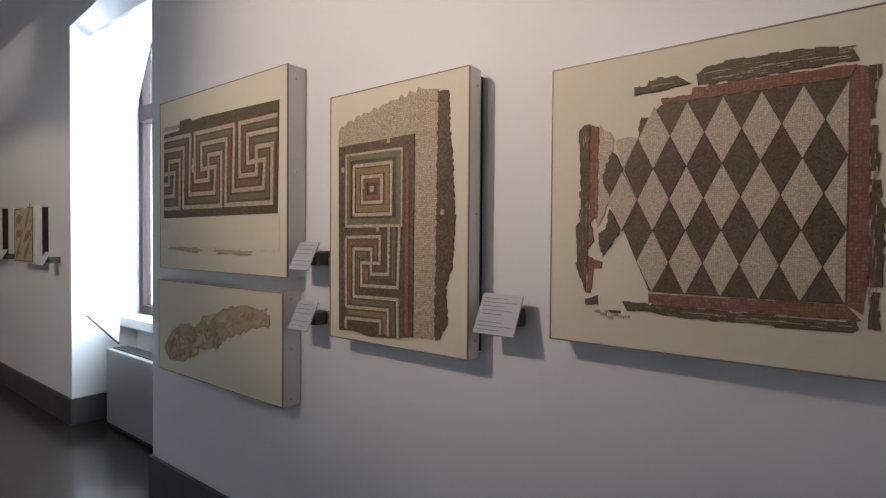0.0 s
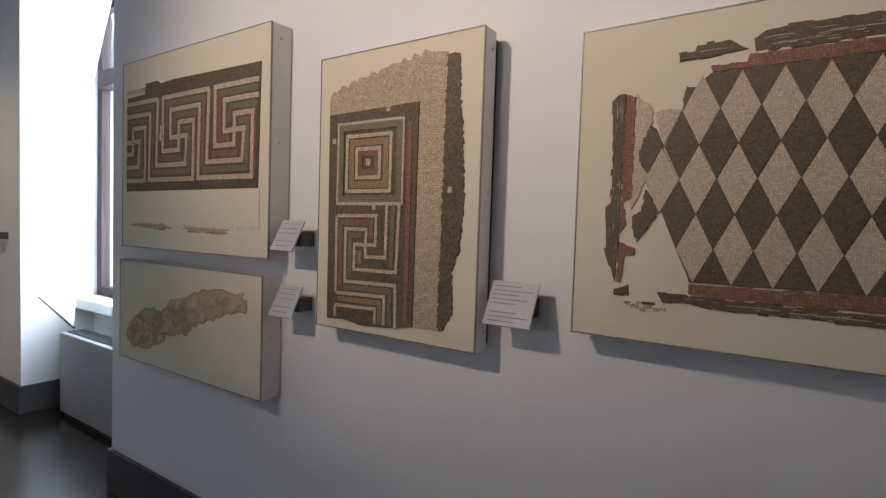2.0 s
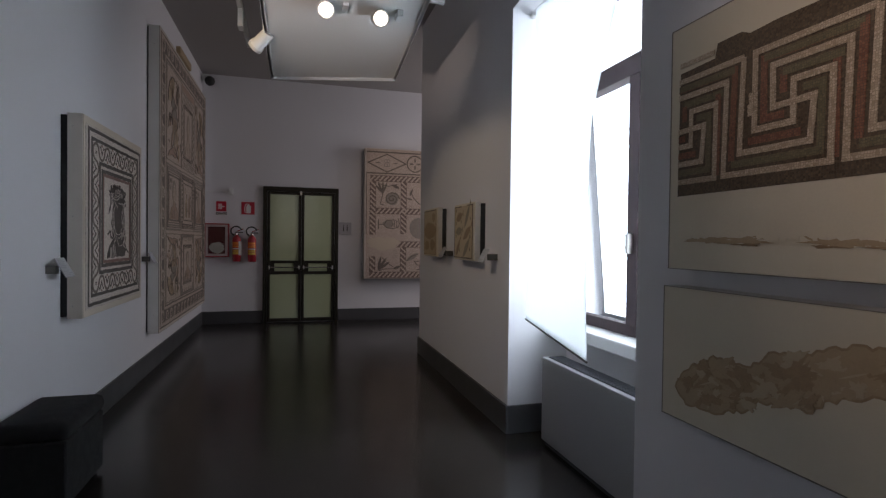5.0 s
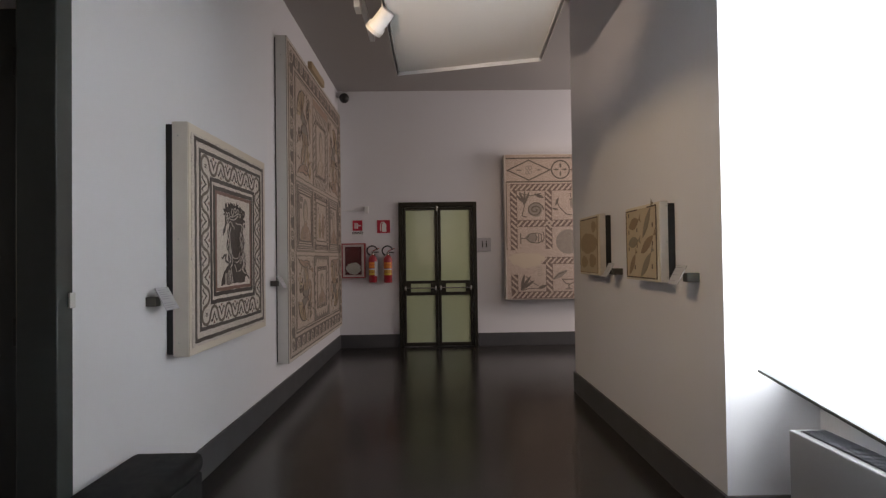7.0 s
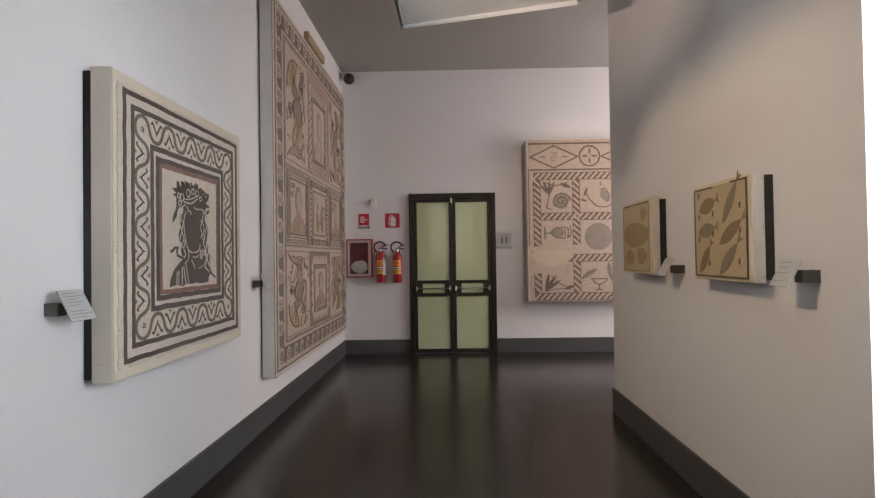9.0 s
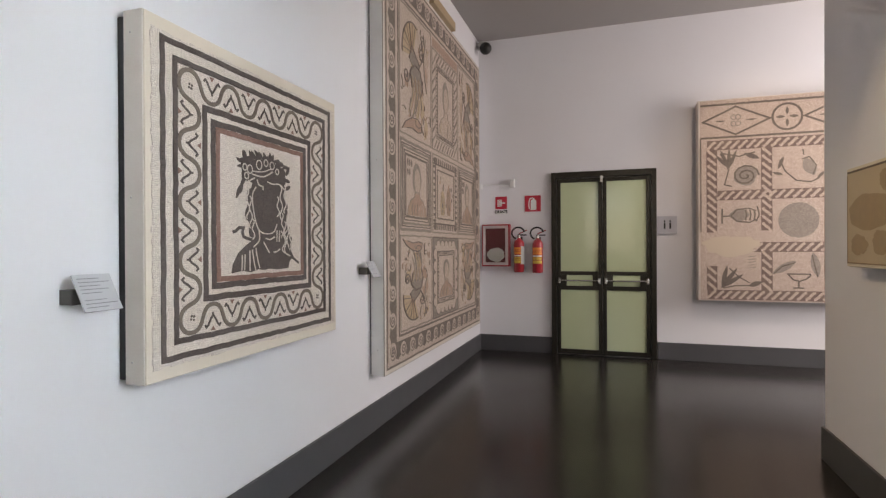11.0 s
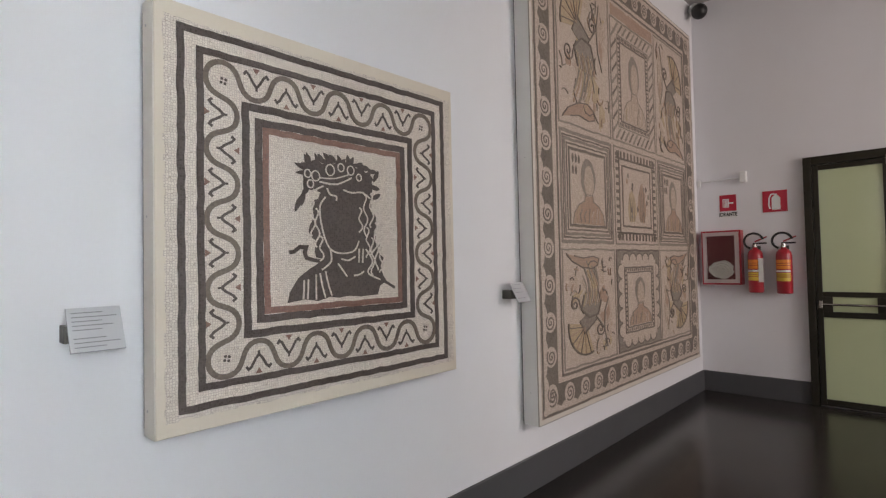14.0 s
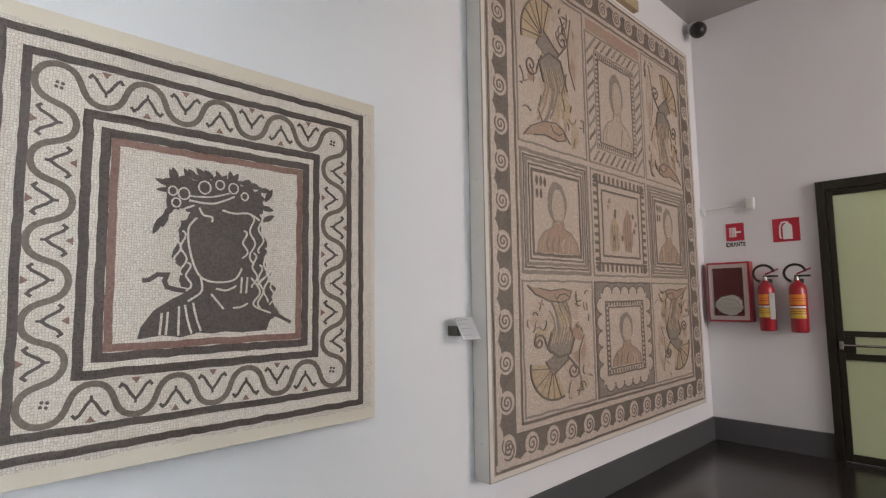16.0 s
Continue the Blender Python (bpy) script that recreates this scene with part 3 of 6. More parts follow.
# meander fragment, red, green and white
D = 0.09
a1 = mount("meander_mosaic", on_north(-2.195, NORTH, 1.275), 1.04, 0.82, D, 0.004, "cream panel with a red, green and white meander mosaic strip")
rng = random.Random(3)
part("lower_plaster", flat(ragged(0.05, 0.10, 0.99, 0.25, 0.012, 0.012, rng, "b"), D, D + 0.0015), PALEP, a1)
part("dark_field", flat([(0.044, 0.247), (0.98, 0.25), (0.985, 0.46), (0.99, 0.69), (0.42, 0.70), (0.33, 0.695), (0.30, 0.71), (0.21, 0.708), (0.2, 0.665), (0.05, 0.66)], D, D + L), T_DARK, a1)
STRAND = ((1.052, 0.631), (0.722, 0.631), (0.722, 0.412), (0.843, 0.412), (0.843, 0.522), (0.949, 0.522), (0.946, 0.293), (0.612, 0.295),
          (0.620, 0.577), (0.410, 0.577), (0.411, 0.463), (0.531, 0.466), (0.521, 0.353), (0.301, 0.354), (0.312, 0.631))
TINTS = ((((1.03, 0.604), (0.751, 0.604), (0.751, 0.438), (0.815, 0.438)), T_RED), (((0.868, 0.494), (0.921, 0.494), (0.918, 0.324), (0.642, 0.324)), T_GREEN),
         (((0.650, 0.604), (0.380, 0.606)), T_GREEN), (((0.81, 0.55), (0.975, 0.55)), T_GREEN), (((0.70, 0.383), (0.865, 0.381)), T_RED),
         (((0.650, 0.60), (0.640, 0.335)), T_RED), (((0.812, 0.545), (0.812, 0.495)), T_RED), (((0.587, 0.55), (0.585, 0.30)), T_RED))


def clipped(ps, u0, u1):
    """The pieces of a line that lie between u0 and u1."""
    runs, cur = [], []
    for a, b in zip(ps, ps[1:]):
        lo, hi = 0.0, 1.0
        d = b[0] - a[0]
        if abs(d) < 1e-9:
            if not u0 <= a[0] <= u1:
                lo, hi = 1, 0
        else:
            t0, t1 = sorted(((u0 - a[0]) / d, (u1 - a[0]) / d))
            lo, hi = max(0.0, t0), min(1.0, t1)
        if hi - lo < 1e-6:
            if cur:
                runs.append(cur)
            cur = []
            continue
        p, q = [(a[0] + d * s, a[1] + (b[1] - a[1]) * s) for s in (lo, hi)]
        if not cur:
            cur = [p]
        cur.append(q)
        if hi < 1:
            runs.append(cur)
            cur = []
    return runs + ([cur] if len(cur) > 1 else [])


for kk in (1, 0, -1, -2):
    for run in clipped([(u + 0.37 * kk, v) for u, v in STRAND], 0.046, 0.982):
        part("white_line", band(run, 0.018, D + L, D + 1.7 * L), T_LIGHT, a1)
    for ln, mat in TINTS:
        for run in clipped([(u + 0.37 * kk, v) for u, v in ln], 0.046, 0.978):
            part("coloured_line", band(run, 0.021, D + L, D + 1.4 * L), mat, a1)
part("white_line", band([(0.05, 0.685), (0.2, 0.684)], 0.016, D + L, D + 1.7 * L), T_LIGHT, a1)
part("stain_line", band(hand_laid([(0.09, 0.098), (0.25, 0.103), (0.40, 0.108), (0.47, 0.122), (0.53, 0.10), (0.80, 0.094), (0.85, 0.135), (0.92, 0.155), (0.99, 0.20)], 0.006, 0.012, 4, False), 0.005, D, D + 0.0010), PALESTAIN, a1)
for u0, u1, v in ((0.10, 0.30, 0.098), (0.24, 0.40, 0.097), (0.52, 0.68, 0.092), (0.64, 0.81, 0.090)):
    part("stain_line", flat(blob((u0 + u1) / 2, v, (u1 - u0) / 2, 0.009, 0.5, rng, 60), D, D + 0.0014), PALESTAIN, a1)
for u0, u1, v in ((0.28, 0.38, 0.086), (0.53, 0.60, 0.083), (0.66, 0.80, 0.082)):
    part("stain_line", flat(blob((u0 + u1) / 2, v, (u1 - u0) / 2, 0.0035, 0.5, rng, 40), D, D + 0.0018), DARKSTAIN, a1)
part("stone_chip", flat(ragged(0.33, 0.455, 0.352, 0.52, 0.01, 0.006, rng, "lr"), D + 2 * L, D + 2.6 * L), T_LIGHT, a1)

# stained fragment below it
a2 = mount("plaster_fragment_panel", on_north(-2.215, NORTH, 0.765), 1.03, 0.45, D, 0.004, "cream panel with a faint brown mosaic fragment")
rng = random.Random(8)
MAIN = [(0.07, 0.11), (0.107, 0.169), (0.234, 0.248), (0.375, 0.246), (0.45, 0.305), (0.54, 0.318), (0.616, 0.352), (0.77, 0.378), (0.90, 0.372), (0.945, 0.34),
        (0.94, 0.306), (0.84, 0.296), (0.72, 0.258), (0.59, 0.212), (0.56, 0.173), (0.40, 0.158), (0.368, 0.122), (0.248, 0.07), (0.12, 0.063)]
part("stain", flat(hand_laid(MAIN, 0.007, 0.014, 3), D, D + 0.0014), PALESTAIN, a2)
for i in range(90):
    x = rng.uniform(0.12, 0.90)
    top = float(np.interp(x, (0.1, 0.23, 0.38, 0.45, 0.62, 0.77, 0.93), (0.15, 0.235, 0.235, 0.29, 0.335, 0.36, 0.345)))
    low_ = float(np.interp(x, (0.1, 0.25, 0.37, 0.42, 0.56, 0.60, 0.84, 0.93), (0.08, 0.085, 0.14, 0.172, 0.19, 0.225, 0.31, 0.32)))
    y = rng.uniform(low_, top)
    if i % 6:
        sh = blob(x, y, rng.uniform(0.012, 0.055), rng.uniform(0.008, 0.020), 0.6, rng, 24, rng.uniform(-0.3, 0.9))
    else:
        sh = lens(x, y, rng.uniform(0.03, 0.08), rng.uniform(0.004, 0.008), rng.uniform(0.2, 1.9), 8)
    part("faded_stone", flat(sh, D + 0.0012, D + 0.0020 + 0.00002 * i), (PALEWASH, STAINP, PALESTAIN, STAINP, PALESTAIN, PALEWASH)[i % 6], a2)
part("stain_edge", band(hand_laid(MAIN, 0.007, 0.014, 3), 0.006, D, D + 0.0018, True), STAINP, a2)

# tall fragment with a square and meander
a3 = mount("square_meander_mosaic", on_north(-0.907, NORTH, 1.08), 0.595, 0.845, D, 0.030, "cream panel with a tall mosaic of squares and meander")
rng = random.Random(5)
top = [(0.048 + 0.36 * i / 30, 0.718 + 0.088 * (i / 30) ** 0.62 + 0.006 * math.sin(i * 1.9) + rng.uniform(-0.004, 0.004)) for i in range(31)]
part("buff_field", flat([(0.05, 0.03), (0.47, 0.045), (0.478, 0.08), (0.485, 0.795), (0.43, 0.803)] + top[::-1] + [(0.045, 0.69)], D, D + L * 0.8), T_BUFF, a3)
part("dark_edge", flat(chipped([(0.476, 0.045), (0.496, 0.05), (0.524, 0.10), (0.517, 0.21), (0.541, 0.27), (0.549, 0.42), (0.539, 0.59), (0.527, 0.68), (0.522, 0.785), (0.484, 0.79)], 0.0032, 0.0085, 6), D, D + L), T_DARK, a3)
part("dark_field", flat([(0.055, 0.03), (0.12, 0.035), (0.2, 0.024), (0.3, 0.03), (0.392, 0.044), (0.395, 0.672), (0.05, 0.664)], D + L * 0.8, D + 1.8 * L), T_DARK, a3)
Z = D + 1.8 * L


def square(u0, v0, u1, v1, w, mat):
    part("square_line", band(rect(u0, v0, u1, v1), w, Z, Z + L, True), mat, a3)


square(0.106, 0.405, 0.333, 0.618, 0.020, T_GREEN)
square(0.150, 0.447, 0.283, 0.572, 0.020, T_OCHRE)
square(0.186, 0.484, 0.247, 0.540, 0.014, T_RED)
square(0.093, 0.391, 0.345, 0.630, 0.011, T_LIGHT)
square(0.130, 0.428, 0.301, 0.592, 0.011, T_LIGHT)
square(0.170, 0.468, 0.260, 0.553, 0.011, T_LIGHT)
part("centre_stone", flat(rect(0.206, 0.503, 0.224, 0.521), Z, Z + L), T_LIGHT, a3)
lines(a3, "white_line", (
    ((0.091, 0.075), (0.091, 0.040)), ((0.091, 0.076), (0.256, 0.080), (0.256, 0.036)),
    ((0.095, 0.115), (0.290, 0.120), (0.290, 0.036)),
    ((0.091, 0.351), (0.093, 0.115)), ((0.091, 0.353), (0.253, 0.355), (0.251, 0.268), (0.213, 0.268), (0.214, 0.232), (0.290, 0.234), (0.292, 0.391)),
    ((0.333, 0.030), (0.330, 0.156), (0.131, 0.153), (0.131, 0.314), (0.215, 0.314), (0.213, 0.268), (0.168, 0.268), (0.168, 0.192), (0.331, 0.194), (0.338, 0.391))), 0.010, Z, T_LIGHT)
lines(a3, "coloured_line", (((0.111, 0.13), (0.111, 0.334), (0.234, 0.334), (0.234, 0.285)), ((0.368, 0.05), (0.368, 0.62))), 0.016, Z, T_RED, layer=L * 0.7)
lines(a3, "coloured_line", (((0.15, 0.165), (0.15, 0.295), (0.196, 0.295)), ((0.313, 0.04), (0.31, 0.138), (0.11, 0.135)), ((0.312, 0.21), (0.315, 0.385))), 0.015, Z, T_GREEN, layer=L * 0.7)
lines(a3, "coloured_line", (((0.19, 0.21), (0.19, 0.25)), ((0.273, 0.04), (0.273, 0.10), (0.10, 0.097))), 0.014, Z, T_OCHRE, layer=L * 0.7)
for u, v in ((0.066, 0.575), (0.50, 0.42), (0.28, 0.655), (0.235, 0.372)):
    part("stone_chip", flat(rect(u, v, u + 0.013, v + 0.016), Z, Z + L * 0.6), T_LIGHT, a3)

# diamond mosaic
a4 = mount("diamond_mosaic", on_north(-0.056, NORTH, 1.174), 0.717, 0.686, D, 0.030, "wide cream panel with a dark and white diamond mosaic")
rng = random.Random(11)
part("dark_field", flat([(0.268, 0.558), (0.602, 0.558), (0.602, 0.138), (0.246, 0.138), (0.243, 0.148), (0.214, 0.214), (0.1865, 0.28), (0.2195, 0.3465), (0.1865, 0.417), (0.218, 0.488), (0.224, 0.536), (0.239, 0.532)], D, D + L), A_DARK, a4)
HU, HV = 0.0348, 0.0700
for j in range(3):
    for kx in range(-2, 5):
        cu, cv = 0.3225 + kx * 2 * HU, 0.4865 - j * 2 * HV
        if kx == -2 and j != 1:
            continue
        e = 0.0008
        q = [(cu, cv + HV - e), (cu - HU + e, cv), (cu, cv - HV + e), (cu + HU - e, cv)]
        if kx == 4:
            q = [(0.6015, cv + HV - e), (cu - HU + e, cv), (0.6015, cv - HV + e)]
        part("white_diamond", flat(q, D if kx == -2 else D + L, D + 1.7 * L), A_LIGHT, a4)
for j in range(4):
    for kx in range(-2, 4):
        cu, cv = 0.3225 + HU + kx * 2 * HU, 0.4165 + HV - j * 2 * HV + HV * 0
        cv = 0.4165 - (j - 1) * 2 * HV
        if cv + HV > 0.56 or cv - HV < 0.135 or kx == -2:
            continue
        e = 0.0022
        part("dark_diamond", flat([(cu, cv + HV - e * 2), (cu - HU + e, cv), (cu, cv - HV + e * 2), (cu + HU - e, cv)], D + L, D + 1.6 * L), A_DARK, a4)
part("white_fragment", flat(hand_laid([(0.127, 0.533), (0.158, 0.501), (0.162, 0.471), (0.143, 0.431), (0.138, 0.39), (0.156, 0.353), (0.141, 0.315), (0.124, 0.286), (0.121, 0.375)], 0.003, 0.009, 2), D, D + L), A_LIGHT, a4)
part("white_fragment", flat(hand_laid([(0.165, 0.489), (0.194, 0.495), (0.216, 0.491), (0.1865, 0.4235), (0.169, 0.468)], 0.003, 0.012, 7), D, D + L), A_LIGHT, a4)
part("dark_fragment", flat(chipped([(0.158, 0.464), (0.170, 0.455), (0.186, 0.421), (0.157, 0.362), (0.141, 0.379), (0.136, 0.413)], 0.0025, 0.008, 5), D, D + 1.5 * L), A_DARK, a4)
part("dark_fragment", flat(chipped([(0.154, 0.328), (0.182, 0.281), (0.138, 0.216), (0.125, 0.269), (0.146, 0.285)], 0.0025, 0.009, 9), D, D + 1.5 * L), A_DARK, a4)
part("dark_fragment", flat(chipped([(0.224, 0.491), (0.219, 0.513), (0.225, 0.533), (0.240, 0.532), (0.231, 0.498)], 0.002, 0.008, 4), D, D + 1.4 * L), A_DARK, a4)
part("red_border", flat([(0.603, 0.556), (0.613, 0.580), (0.627, 0.576)] + [(0.634 - 0.003 * (i % 2), 0.56 - 0.03 * i) for i in range(14)] + [(0.628, 0.120), (0.603, 0.137)], D, D + L), T_RED, a4)
part("red_border", flat(chipped([(0.246, 0.112), (0.282, 0.109), (0.626, 0.109), (0.604, 0.136), (0.246, 0.134)], 0.0012, 0.016, 3), D, D + 0.95 * L), T_RED, a4)
part("red_border", flat(chipped([(0.267, 0.572), (0.331, 0.572), (0.333, 0.585), (0.612, 0.583), (0.601, 0.560), (0.271, 0.560)], 0.0012, 0.014, 8), D, D + 0.95 * L), T_RED, a4)
SIDE = (((0.630, 0.578), (0.648, 0.577), (0.648, 0.555), (0.640, 0.545), (0.640, 0.482), (0.634, 0.480)), ((0.636, 0.466), (0.644, 0.464), (0.643, 0.418), (0.650, 0.412), (0.648, 0.384), (0.635, 0.384)),
        ((0.635, 0.371), (0.648, 0.369), (0.650, 0.335), (0.656, 0.318), (0.656, 0.172), (0.633, 0.172)), ((0.640, 0.166), (0.654, 0.164), (0.650, 0.130), (0.654, 0.094), (0.637, 0.096), (0.637, 0.118)))
for q, pts in enumerate(SIDE):
    part("dark_border", flat(chipped(list(pts), 0.0022, 0.012, 20 + q), D, D + 0.9 * L), A_DARK, a4)
part("dark_border", flat(chipped([(0.186, 0.110), (0.243, 0.113), (0.250, 0.108), (0.620, 0.106), (0.624, 0.096), (0.612, 0.084), (0.437, 0.085), (0.290, 0.087), (0.236, 0.094), (0.196, 0.092)], 0.0028, 0.016, 13), D, D + 0.8 * L), A_DARK, a4)
part("dark_border", flat(chipped([(0.345, 0.588), (0.341, 0.615), (0.355, 0.626), (0.392, 0.631), (0.53, 0.628), (0.603, 0.615), (0.615, 0.590)], 0.0028, 0.018, 14), D, D + 0.9 * L), A_DARK, a4)
part("dark_border", flat(chipped([(0.206, 0.588), (0.205, 0.604), (0.238, 0.607), (0.242, 0.618), (0.300, 0.619), (0.330, 0.598), (0.284, 0.592)], 0.0025, 0.013, 15), D, D + L), A_DARK, a4)
part("dark_border", flat(chipped([(0.076, 0.522), (0.088, 0.535), (0.101, 0.536), (0.103, 0.330), (0.099, 0.200), (0.095, 0.126), (0.082, 0.160), (0.071, 0.200), (0.071, 0.290), (0.081, 0.300)], 0.0025, 0.014, 16), D, D + 0.9 * L), A_DARK, a4)
part("red_border", flat(chipped([(0.103, 0.535), (0.125, 0.526), (0.124, 0.462), (0.126, 0.314), (0.108, 0.298), (0.116, 0.250), (0.102, 0.232)], 0.0018, 0.012, 17), D, D + L), T_RED, a4)
part("red_border", flat(chipped([(0.102, 0.214), (0.136, 0.201), (0.134, 0.187), (0.115, 0.186), (0.109, 0.126), (0.098, 0.126)], 0.0018, 0.010, 18), D, D + L), T_RED, a4)
part("dark_border", flat(chipped([(0.096, 0.111), (0.126, 0.122), (0.127, 0.097), (0.096, 0.099)], 0.002, 0.009, 19), D, D + L), A_DARK, a4)
# thin pale courses between the dark stones, and scattered small stones
for u, v, w in ((0.42, 0.598, 0.10), (0.50, 0.606, 0.12), (0.38, 0.612, 0.05), (0.57, 0.600, 0.06), (0.27, 0.603, 0.05), (0.36, 0.097, 0.09), (0.48, 0.094, 0.12)):
    part("pale_course", band([(u - w / 2, v), (u, v + 0.001), (u + w / 2, v - 0.0005)], 0.0016, D + L, D + 1.25 * L), T_BUFF, a4)
for i in range(110):
    k = i % 4
    if k == 0:
        u, v, an = rng.uniform(0.36, 0.60), rng.uniform(0.592, 0.622), 0
    elif k == 1:
        u, v, an = rng.uniform(0.25, 0.61), rng.uniform(0.088, 0.105), 0
    elif k == 2:
        u, v, an = rng.uniform(0.076, 0.099), rng.uniform(0.17, 0.52), 1
    else:
        u, v, an = rng.uniform(0.636, 0.646), rng.uniform(0.11, 0.57), 1
    ln = rng.uniform(0.004, 0.013)
    part("pale_joint", band([(u - ln * (1 - an), v - ln * an), (u + ln * (1 - an), v + ln * an)], rng.uniform(0.0008, 0.0016), D + 0.5 * L, D + 1.15 * L), rng.choice((T_BUFF, T_OCHRE, T_LIGHT)), a4)
for u, v, w, h in ((0.119, 0.079, 0.013, 0.007), (0.133, 0.073, 0.016, 0.008), (0.143, 0.083, 0.012, 0.006), (0.151, 0.066, 0.014, 0.007), (0.158, 0.075, 0.018, 0.008), (0.177, 0.070, 0.014, 0.007), (0.192, 0.072, 0.012, 0.006), (0.632, 0.158, 0.007, 0.010), (0.634, 0.140, 0.006, 0.014)):
    part("white_fragment", flat(chipped(rect(u, v, u + w, v + h), 0.0008, 0.005, int(u * 900)), D, D + L * 0.6), T_BUFF, a4)
part("dark_fragment", flat(ragged(0.155, 0.083, 0.182, 0.090, 0.012, 0.002, rng, "t"), D, D + L), A_DARK, a4)

# ---- south wall: square mosaic with a dark centre shape ----
DD = 0.13
dm = mount("square_border_mosaic", on_south(-4.455, SOUTH, 0.842), 1.29, 1.297, DD, 0.04, "square white mosaic with dark frames and a wavy vine border", side=STONE_SIDE, face=PINKP)
Z0 = DD
part("white_field", flat(ragged(0.026, 0.045, 1.27, 1.25, 0.02, 0.006, random.Random(2)), Z0, Z0 + L), D_WHITE, dm)
Z1 = Z0 + L


def frame_lines(t, w, h, inset, wide, mat, z=None, name="frame_line"):
    z = Z1 if z is None else z
    part(name, band(hand_laid(list(rect(inset, inset, w - inset, h - inset)), 0.0022, 0.03, int(inset * 1000)), wide, z, z + L * 0.6, True), mat, t)


W, H = 1.29, 1.297
frame_lines(dm, W, H, 0.074, 0.022, D_DARK)
frame_lines(dm, W, H, 0.131, 0.022, D_DARK)
frame_lines(dm, W, H, 0.277, 0.026, D_DARK)
frame_lines(dm, W, H, 0.322, 0.026, D_DARK)
frame_lines(dm, W, H, 0.347, 0.022, D_RED)


MIDB, AMPB, NB, LOB = 0.202, 0.050, 4, 0.205
turned = lambda p, side: tuple(Matrix.Rotation(side * math.pi / 2, 2) @ (Vector(p) - Vector((0.645, 0.6485))) + Vector((0.645, 0.6485)))
path = []
for side in range(4):
    lo, hi = LOB, (W + H) / 2 - LOB
    for i in range(81):
        s = i / 80
        path.append(turned((lo + (hi - lo) * s + 0.009 * math.sin(s * NB * 4 * math.pi), MIDB - AMPB * math.cos(s * NB * 2 * math.pi)), side))
    cx0 = (hi, LOB)
    for i in range(1, 8):
        a = -math.pi / 2 + math.pi / 2 * i / 8
        path.append(turned((hi + 0.053 * math.cos(a), LOB + 0.053 * math.sin(a)), side))
part("vine", band(path, 0.017, Z1, Z1 + L * 0.6, True), D_BROWN, dm)
for side in range(4):
    for i in range(1, 2 * NB):
        c = LOB + (0.8785) * i / (2 * NB)
        d = 1 if i % 2 == 0 else -1
        tip = MIDB - d * 0.006
        spr = [(c + q * x, tip + d * y) for q in (-1, 1) for x, y in ((0.044, 0.036), (0.036, 0.046), (0.026, 0.038), (0.012, 0.014), (0.0, 0.0))]
        for half in (spr[:5], spr[5:]):
            part("sprig", band([turned(p, side) for p in half], 0.0085, Z1, Z1 + L * 0.6), D_DARK, dm)
        part("sprig_stem", band([turned((c, tip + d * 0.004), side), turned((c, tip - d * 0.012), side)], 0.007, Z1, Z1 + L * 0.5), D_DARK, dm)
        part("bud", flat([turned(p, side) for p in ((c - 0.012, tip + d * 0.062), (c + 0.012, tip + d * 0.062), (c, tip + d * 0.044))], Z1, Z1 + L * 0.5), D_RED, dm)
    cc = turned((0.208, 0.208), side)
    for q in range(4):
        a = q * math.pi / 2 + 0.6
        part("corner_stone", flat([(cc[0] + 0.009 * math.cos(a) + 0.005 * math.cos(b / 6 * 6.283), cc[1] + 0.009 * math.sin(a) + 0.005 * math.sin(b / 6 * 6.283)) for b in range(6)], Z1, Z1 + L * 0.6), D_DARK, dm)
# plain dark rounded shape with a leafy crown, pale wavy strokes and a broad foot
rng = random.Random(21)
CUX, CVY = 0.668, 0.640
outline = [(0.422, 0.367), (0.430, 0.402), (0.464, 0.451), (0.509, 0.482), (0.552, 0.505)]
for i in range(46):
    a = math.radians(222 - 262 * i / 45)
    wob = 1 + 0.055 * math.sin(i * 1.25) + 0.03 * rng.uniform(-1, 1)
    outline.append((CUX + 0.150 * wob * math.cos(a), CVY + 0.185 * wob * math.sin(a)))
outline += [(0.838, 0.575), (0.822, 0.545), (0.856, 0.520), (0.838, 0.490), (0.850, 0.450), (0.868, 0.428), (0.834, 0.408), (0.822, 0.374), (0.735, 0.371), (0.68, 0.377), (0.637, 0.372), (0.598, 0.378), (0.545, 0.366), (0.49, 0.375)]
part("centre_shape", flat(outline, Z1, Z1 + L * 0.6), D_DARK, dm, "plain dark rounded shape with a wide foot")
for i in range(40):
    s = i / 39
    bx = 0.478 + 0.335 * s + rng.uniform(-0.012, 0.012)
    by = 0.835 + 0.030 * math.sin(s * math.pi) + (0.012, -0.012, 0.026)[i % 3]
    an = math.pi * (0.88 - 0.76 * s) + 0.7 * math.sin(i * 2.3)
    part("crown_leaf", flat(lens(bx, by, rng.uniform(0.040, 0.062), rng.uniform(0.014, 0.021), an, 8), Z1, Z1 + L * (0.62 + 0.1 * (i % 4))), D_DARK, dm)
part("crown_base", flat(chipped([(0.49, 0.775), (0.485, 0.845), (0.56, 0.868), (0.66, 0.880), (0.76, 0.868), (0.802, 0.835), (0.800, 0.760), (0.66, 0.75)], 0.005, 0.018, 12), Z1, Z1 + L * 0.58), D_DARK, dm)
